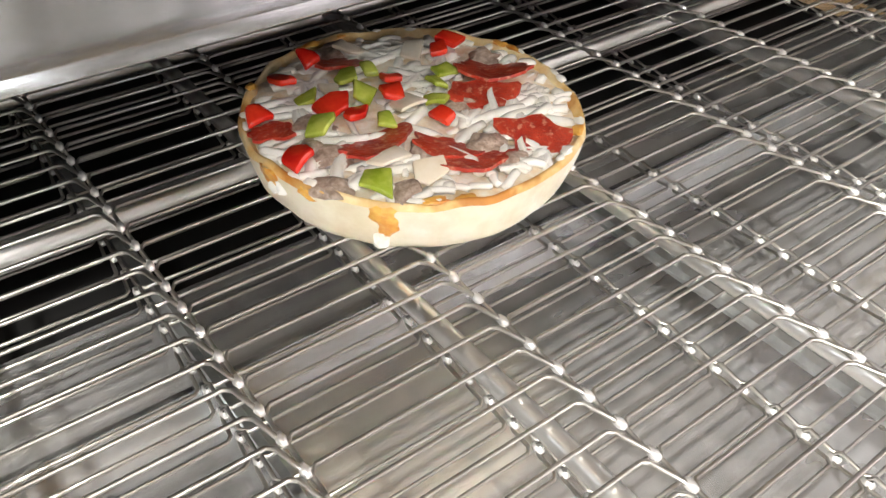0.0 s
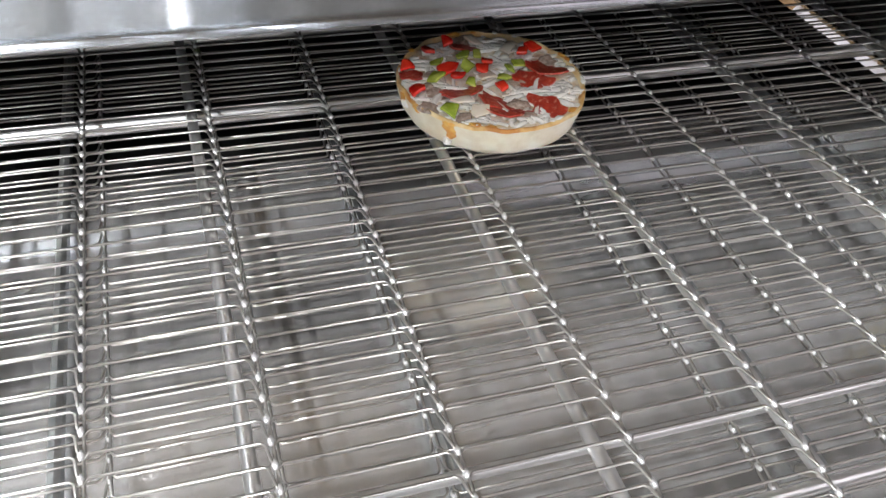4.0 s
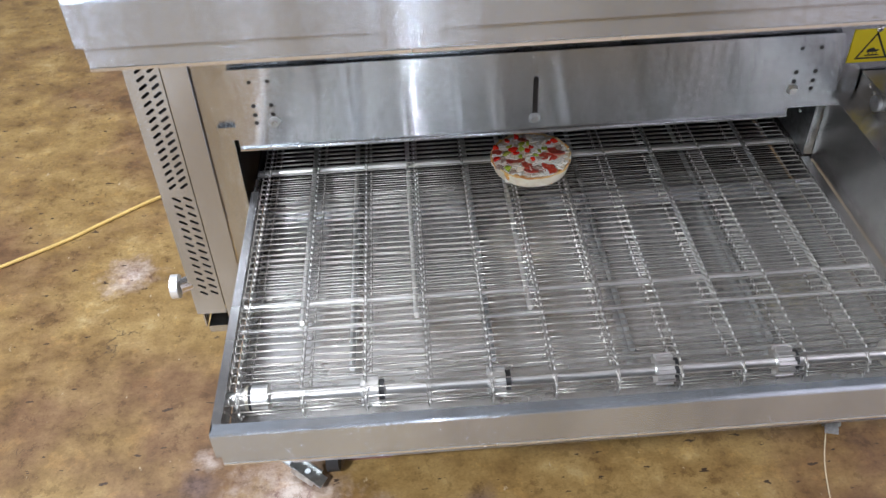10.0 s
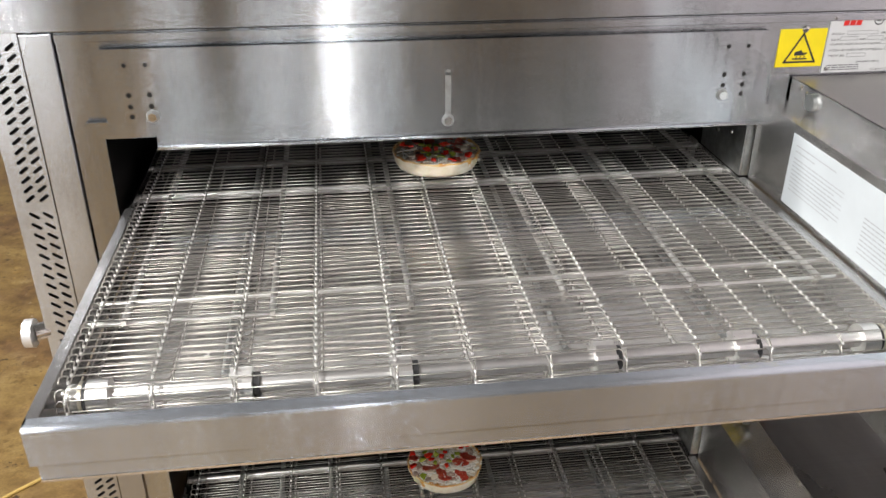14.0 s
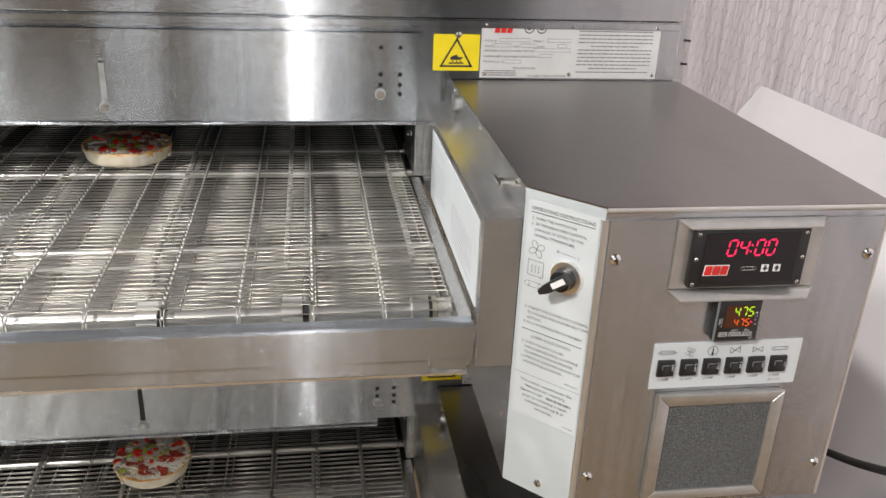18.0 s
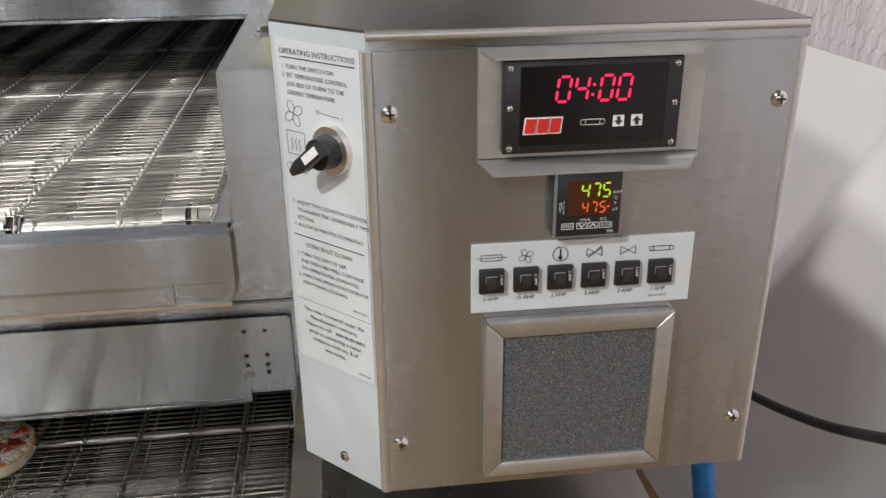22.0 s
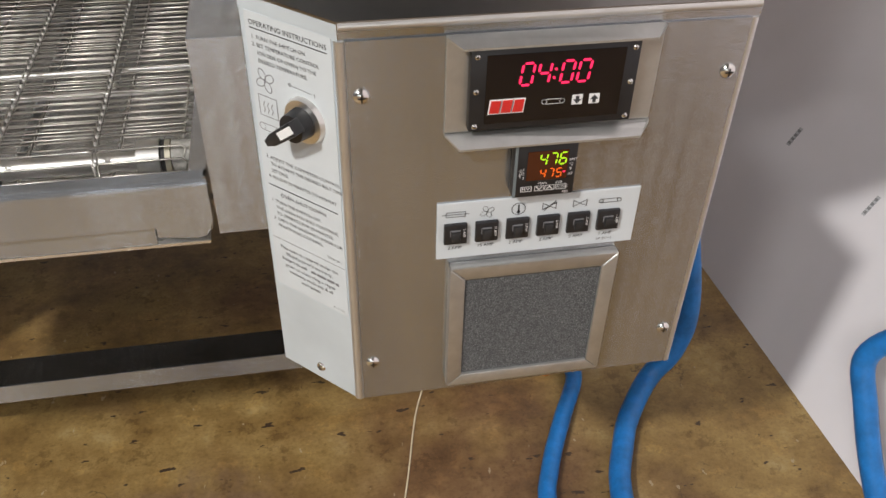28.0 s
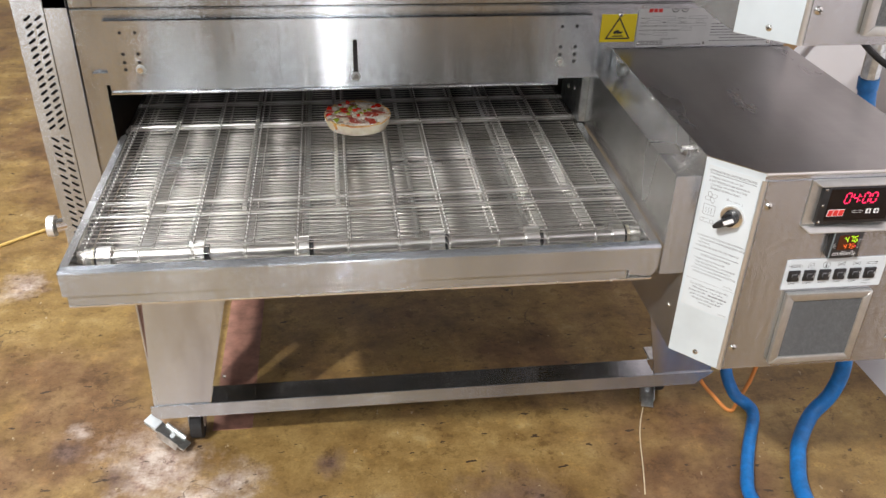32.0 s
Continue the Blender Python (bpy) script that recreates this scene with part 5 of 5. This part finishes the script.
def pizza(cx, cy, z, r, turn, label):
    ob = thing("pizza", (cx, cy, z), label, "pizza", "pizzas on the belts")
    base = Matrix.Translation((cx, cy, z))
    # crust: a turned outline, pushed in and out a little all round
    prof = [(0.0, 0.0), (0.82, 0.0), (0.888, 0.0010), (0.922, 0.0045), (0.950, 0.011), (0.973, 0.0170), (0.988, 0.0212), (0.982, 0.0232), (0.968, 0.0238), (0.952, 0.0230), (0.92, 0.0200)]
    n = 96
    verts, faces = [], []
    for a, h in prof:
        for k in range(n):
            t = 2 * math.pi * k / n
            w = 1 + 0.022 * noise.noise((math.cos(t) * 1.6, math.sin(t) * 1.6, turn)) + 0.012 * noise.noise((math.cos(t) * 6, math.sin(t) * 6, h * 90))
            hh = h * (1 + 0.10 * noise.noise((math.cos(t) * 4, math.sin(t) * 4, 9 + turn)) * (a > 0.9))
            verts.append(base @ Vector((a * r * w * math.cos(t), a * r * w * math.sin(t), hh)))
    for i in range(len(prof) - 1):
        for k in range(n):
            j = (k + 1) % n
            faces.append((i * n + k, i * n + j, (i + 1) * n + j, (i + 1) * n + k))
    side = 6 * n
    shown("crust", mesh_of("crust", verts, faces[:side], CRUST, True), ob, "pale soft crust side")
    shown("rim", mesh_of("rim", verts, faces[side:], RIM, True), ob, "browned rim with sauce spots")
    bed = bmesh.new()
    bmesh.ops.create_circle(bed, cap_ends=True, segments=64, radius=r * 0.95)
    bmesh.ops.poke(bed, faces=bed.faces[:])
    bmesh.ops.subdivide_edges(bed, edges=bed.edges[:], cuts=9, use_grid_fill=True)
    for v in bed.verts:
        v.co.z = 0.0218 + 0.0020 * noise.noise(v.co * 70 + Vector((turn, 0, 0))) + 0.0012 * noise.noise(v.co * 210) - 0.0010 * (v.co.length > r * 0.935)
    part("cheese_bed", bed, SAUCE, ob, "melted cheese and sauce bed", True, base)
    top = 0.0212
    spin = Matrix.Rotation(turn, 4, "Z")

    def lay(name, bm, mat, x, y, h=0.0, tilt=0.35, a=None):
        a = random.uniform(0, 6.3) if a is None else a
        m = base @ spin @ Matrix.Translation((x, y, top + h)) @ Matrix.Rotation(a, 4, "Z") @ Matrix.Rotation(random.uniform(-tilt, tilt), 4, "X") @ Matrix.Rotation(random.uniform(-tilt, tilt) * 0.6, 4, "Y")
        part(name, bm, mat, ob, "", True, m)
    for x, y in ((-50, -5), (-45, -14), (-41, 8), (-37, -44), (-53, -28), (-16, -31), (4, -39), (7, -50), (-2, 54), (46, 14), (14, -12)):
        lay("sausage_crumble", lump(0.0072 * random.uniform(0.85, 1.2), 0.5, 3, 0.5), SAUSAGE, x / 1000, y / 1000, 0.0005)
    for x, y, s in ((-8, 42, 8), (41, 2, 11), (27, -11, 9), (-55, 10, 8), (-29, -17, 12), (-9, -34, 9), (-5, -46, 9), (23, -45, 11)):
        lay("pepperoni_slice", leaf(s * 0.00086, 0.0013, 24, random.uniform(1.2, 1.75)), PEPPERONI, x / 1000, y / 1000, 0.0022, 0.22, random.uniform(-0.9, 0.3))
    for x, y in ((-3, -2), (-23, -42), (-23, 24), (-31, -28), (24, 32), (2, 50)):
        lay("onion_piece", dice(0.0064, 0.0016), ONION, x / 1000, y / 1000, 0.0035)
    # shreds: the large ones where they lie thickest, then many small ones
    clumps = ((41, -21), (35, -28), (30, -32), (27, -23), (42, -27), (14, -29), (-53, -17), (-46, -30), (-21, -28), (-10, -54), (10, -55), (-21, 37), (-39, 34), (-44, 22), (21, 40), (13, 10), (32, 17), (9, 43), (-28, -52), (17, -54), (-55, -2), (-40, -2))
    for k in range(330):
        if k < 200:
            x, y = random.choice(clumps)
            x, y = x + random.gauss(0, 6), y + random.gauss(0, 6)
        else:
            q, t = 61 * math.sqrt(random.random()), random.uniform(0, 6.3)
            x, y = q * math.cos(t), q * math.sin(t)
        if math.hypot(x, y) > 60:
            continue
        m = base @ spin @ Matrix.Translation((x / 1000, y / 1000, top)) @ Matrix.Rotation(random.gauss(0.1, 0.7), 4, "Z") @ Matrix.Rotation(random.uniform(-0.16, 0.16), 4, "Y")
        if k % 4 == 0:
            # crumbs and matted bits
            v, f = lump_data(random.uniform(0.0016, 0.0034), random.uniform(0.9, 2.1))
            m = m @ Matrix.Translation((0, 0, random.uniform(0.0004, 0.0024)))
        else:
            length = random.choice((0.007, 0.010, 0.014, 0.018, 0.023, 0.028)) * random.uniform(0.8, 1.15)
            if math.hypot(x, y) > 50:
                length = min(length, 0.010)
            bend, wave = random.uniform(-0.3, 0.3), random.uniform(-0.03, 0.03)
            h = random.uniform(0.0010, 0.0044)
            thick = random.uniform(0.0012, 0.0024)
            line = [((s - 0.5) * length, bend * length * (s - 0.5) ** 2 * 2 + wave * length * math.sin(7 * s), h - 0.0012 * (2 * s - 1) ** 2) for s in (0, 0.15, 0.3, 0.5, 0.7, 0.85, 1.0)]
            v, f = tube_data(line, thick, 6)
            v = [Vector((p.x, p.y, 0.55 * h + (p.z - h) * 0.75)) for p in v]
        shown("cheese_shred", mesh_of("cheese_shred", [m @ p for p in v], f, CHEESE, True), ob)
    for x, y in ((-56, 20), (-57, -13), (-18, 47), (-28, 11), (-25, 2), (2, 18), (-6, 6), (1, -18), (42, 33), (33, 28), (-35, 39)):
        lay("red_pepper_piece", dice(random.uniform(0.0046, 0.0064), 0.0030), RED_PEPPER, x / 1000, y / 1000, 0.0038)
    for x, y in ((-12, 28), (-2, 28), (-14, 13), (-33, 22), (-19, -8), (23, 11), (6, -8), (-38, 2), (-43, -39), (14, 4)):
        lay("green_pepper_piece", dice(random.uniform(0.0042, 0.0058), 0.0022), GREEN_PEPPER, x / 1000, y / 1000, 0.0040)
    # sauce that ran over the side and browned cheese on the rim: thin skins with ragged edges
    def skin(name, a0, half, h0, h1, mat):
        nv, nu = 12, 10
        v, f = [], []
        o = random.uniform(0, 40)
        for i in range(nv + 1):
            q = i / nv
            h = h0 + (h1 - h0) * q
            wide = half * (1.0 - 0.55 * q + 0.5 * noise.noise((q * 4, o, 0))) * (1 if 0 < i < nv else 0.5)
            lean = half * 0.5 * noise.noise((q * 2.5, 7, o))
            k = next(k for k in range(1, len(prof) - 1) if prof[k + 1][1] >= h or k == 6)
            (pa, ph), (pb, pk) = prof[k], prof[k + 1]
            w = min(1.0, max(0.0, (h - ph) / max(1e-6, pk - ph)))
            for u in range(nu + 1):
                e = 2 * u / nu - 1
                a = a0 + lean + wide * e
                swell = 0.0009 * (1 - e * e) * (0.6 + noise.noise((e * 2, q * 5, o))) + 0.00025 * (1 - abs(e) ** 6)
                rr = r * (pa + (pb - pa) * w) * (1 + 0.022 * noise.noise((math.cos(a + turn) * 1.6, math.sin(a + turn) * 1.6, turn))) + swell
                v.append(base @ Vector((rr * math.cos(a + turn), rr * math.sin(a + turn), h)))
        for i in range(nv):
            for u in range(nu):
                f.append((i * (nu + 1) + u, (i + 1) * (nu + 1) + u, (i + 1) * (nu + 1) + u + 1, i * (nu + 1) + u + 1))
        shown(name, mesh_of(name, v, f, mat, True), ob)
    t = math.atan2(-46, -45)
    skin("sauce_run", t, 0.075, 0.0225, 0.0055, STAIN_SAUCE)
    skin("sauce_run", t - 0.42, 0.07, 0.0225, 0.0180, STAIN_SAUCE)
    skin("sauce_run", t - 0.72, 0.08, 0.0225, 0.0130, STAIN_SAUCE)
    skin("sauce_run", 0.02, 0.12, 0.0225, 0.0150, STAIN_SAUCE)
    for a, h in ((t - 0.02, 0.0065), (t - 0.62, 0.0165), (t - 0.70, 0.0140), (0.02, 0.0150)):
        m = base @ Matrix.Translation((r * 0.955 * math.cos(a + turn), r * 0.955 * math.sin(a + turn), h)) @ Matrix.Rotation(a, 4, "Z")
        part("cheese_drip", lump(0.0028, 1.0, 2, 0.5), CHEESE, ob, "", True, m)
    for k in range(26):
        # bits of cheese and sauce lying on the rim
        a = random.uniform(0, 6.3)
        m = base @ Matrix.Translation((r * 0.955 * math.cos(a), r * 0.955 * math.sin(a), 0.0240)) @ Matrix.Rotation(a + 1.57, 4, "Z") @ Matrix.Diagonal((random.uniform(1, 2.2), 0.9, 0.5, 1))
        part("rim_bit", lump(random.uniform(0.0012, 0.0024), 0.8, 2, 0.6), random.choice((CHEESE, CHEESE, STAIN_SAUCE)), ob, "", True, m)
    return ob


# ---- loose things ----
BOARD_LEAN = 0.70      # run for each metre of rise


def white_board():
    """A sheet with its foot on the floor, leaning back against the lined wall."""
    up = Vector((BOARD_LEAN, 0, 1)).normalized()
    along = Vector((0.045, -1, 0)).normalized()
    m = face_frame((1.6285 - 0.045 * 2.12, 2.12, 0.0), along, up)
    length, height = 2.66, 1.115 / up.z
    ob = tagged(part("white_board", prism([(0, 0), (length, 0), (length, height), (0, height)], -0.019, 0, "z", 0.001), WHITE, None, "", False, m), "large white board leaning back against the lined wall", "board")
    for y, z, wide in ((0.525, 0.280, 0.0055), (0.254, 0.284, 0.0045)):
        k = m @ Matrix.Translation((2.12 - y, z / up.z, 0)) @ Matrix.Rotation(0.12, 4, "Z")
        mark = part("sticker", slab(-wide, wide, -0.023, 0.023, 0, 0.0006), FAINT_INK, ob, "small grey printed sticker", False, k)
        part("print", join(*[slab(-wide * 0.8, wide * 0.8, v, v + 0.006, 0.0006, 0.0009) for v in (-0.019, -0.009, 0.001, 0.012)]), GREY_INK, mark, "", False, k)


def tube_thing(name, pts, r, mat, label, category, group="", sides=12):
    ob = hose(name, pts, r, mat, None, "", sides)
    return tagged(ob, label, category, group)


def loose():
    white_board()
    tube_thing("gas_hose", [(1.160, 0.31, 0.30), (1.165, 0.27, 0.10), (1.178, 0.215, 0.035), (1.205, 0.180, 0.020), (1.204, 0.140, 0.018), (1.150, 0.045, 0.018), (1.102, -0.05, 0.018), (1.078, -0.13, 0.018), (1.105, -0.248, 0.018), (1.205, -0.345, 0.018), (1.33, -0.375, 0.018)], 0.016, BLUE, "blue coated gas hose curling down onto the floor", "hose", "gas hoses")
    b = tube_thing("gas_hose", [(1.290, 0.20, 0.905), (1.318, 0.18, 0.72), (1.350, 0.145, 0.45), (1.390, 0.115, 0.22), (1.375, 0.100, 0.12), (1.330, 0.090, 0.055), (1.272, 0.025, 0.030), (1.240, -0.035, 0.022), (1.212, -0.10, 0.021), (1.202, -0.17, 0.021), (1.222, -0.255, 0.021), (1.300, -0.350, 0.021), (1.45, -0.43, 0.021)], 0.0195, BLUE, "thick blue gas hose hanging beside the oven", "hose", "gas hoses")
    part("ferrule", rod((1.2905, 0.20, 0.900), (1.2880, 0.20, 0.925), 0.022, 16), BLUE, b, "", True)
    part("pipe_fitting", join(rod((1.288, 0.20, 0.9252), (1.286, 0.20, 0.985), 0.019, 8), rod((1.286, 0.20, 0.985), (1.286, 0.20, 1.30), 0.014, 12), rod((1.286, 0.20, 1.295), (1.0465, 0.20, 1.295), 0.014, 12)), GALV, b, "threaded pipe fitting")
    tube_thing("gas_hose", [(1.600, -0.36, 0.50), (1.56, -0.24, 0.46), (1.505, -0.185, 0.375), (1.500, -0.225, 0.30), (1.505, -0.315, 0.19), (1.53, -0.45, 0.06), (1.50, -0.56, 0.022), (1.42, -0.55, 0.022)], 0.017, BLUE, "blue gas hose bending beside the white board", "hose", "gas hoses")
    v = thing("hose_valve", (1.39, -0.36, 0.0), "pale metal valve lying at the hose end", "valve")
    part("body", join(rod((1.33, -0.375, 0.018), (1.40, -0.365, 0.02), 0.012, 10), rod((1.365, -0.37, 0.004), (1.365, -0.37, 0.036), 0.022, 20)), BRASS, v, "", True)
    part("nut", rod((1.40, -0.365, 0.02), (1.435, -0.362, 0.02), 0.017, 6), BRASS, v)
    tube_thing("power_cord", [(1.052, 0.10, 1.26), (1.10, 0.11, 1.14), (1.20, 0.09, 1.02), (1.285, 0.02, 0.978), (1.30, -0.10, 1.015), (1.285, -0.24, 1.09), (1.27, -0.45, 1.22), (1.26, -0.75, 1.44), (1.26, -1.3, 2.4)], 0.0065, RUBBER, "black power cord hanging behind the control box", "cord")
    tube_thing("orange_cord", [(1.075, 0.33, 0.20), (1.090, 0.265, 0.07), (1.130, 0.215, 0.020), (1.158, 0.176, 0.007), (1.190, 0.203, 0.020), (1.226, 0.222, 0.10), (1.25, 0.26, 0.25), (1.27, 0.33, 0.45)], 0.0052, ORANGE, "thin orange cord looped to the floor", "cord")
    tube_thing("orange_cord", [(1.52, 1.20, 6.0), (1.51, 1.20, 3.0), (1.485, 1.20, 1.75), (1.469, 1.20, 1.50), (1.456, 1.20, 1.36), (1.440, 1.20, 1.20), (1.30, 1.22, 1.08), (1.047, 1.25, 1.05)], 0.0042, ORANGE, "thin orange cord hanging beside the upper oven", "cord", "", 8)
    tube_thing("extension_cord", [(-2.6, 0.75, 0.006), (-1.9, 0.80, 0.006), (-1.45, 0.93, 0.006), (-1.136, 1.105, 0.006), (-1.005, 1.205, 0.006), (-0.87, 1.31, 0.006), (-0.72, 1.40, 0.006), (-0.45, 1.55, 0.006)], 0.0055, YELLOW_CORD, "yellow extension cord lying on the concrete", "cord")
    tube_thing("string", [(0.838, -0.078, 0.002), (0.846, -0.05, 0.002), (0.862, 0.01, 0.002), (0.885, 0.102, 0.002), (0.905, 0.16, 0.002), (0.930, 0.215, 0.003)], 0.0016, STRING, "thin pale string lying on the floor", "string", "", 6)
    tagged(part("cardboard_piece", prism([(1.40, 0.0), (1.53, 0.0), (1.90, 0.60), (1.87, 1.0), (1.804, 1.055), (1.64, 1.175), (1.60, 1.185)], 1.50, 1.506, "y"), CARD), "brown cardboard piece leaning behind the oven", "cardboard")


oven(0.0, False, "lower brushed steel conveyor oven deck with slotted side cover")
oven(PITCH, True, "upper brushed steel conveyor oven deck with slotted side cover")
cap = thing("roof_cover", (0.33, 0.8, 1.652), "plain brushed steel cap over the stacked ovens", "oven cap")
part("cap_front", box(-0.40, 1.048, 0.1455, 0.149, 1.654, 1.90, 0.001), STEEL, cap)
part("cap_return", box(-0.40, 1.048, 0.1493, 0.160, 1.654, 1.657), STEEL, cap)
part("cap_side", box(1.045, 1.048, 0.1605, 1.17, 1.6545, 1.90), STEEL_Y, cap)
part("cap_side", box(-0.40, -0.397, 0.1605, 1.17, 1.6545, 1.90), STEEL_Y, cap)
part("cap_back", box(-0.396, 1.044, 1.167, 1.17, 1.6545, 1.90), STEEL, cap)
part("cap_top", box(-0.40, 1.048, 0.1455, 1.17, 1.9005, 1.904), STEEL, cap)
stand()
conveyor(0.0, "lower wire mesh conveyor belt in a brushed steel frame")
conveyor(PITCH, "upper wire mesh conveyor belt in a brushed steel frame")
control_box(0.0, "476", "lower steel control box with red read-out and fuses")
control_box(PITCH, "475", "upper steel control box with red read-out and fuses")
shroud(0.0, False)
shroud(PITCH, True)
pizza(0.192, 0.168, 0.8636, 0.0665, 0.0, "small topped pizza on the lower wire belt")
pizza(0.189, 0.260, 0.8636 + PITCH, 0.0690, 2.2, "small topped pizza on the upper wire belt")
loose()
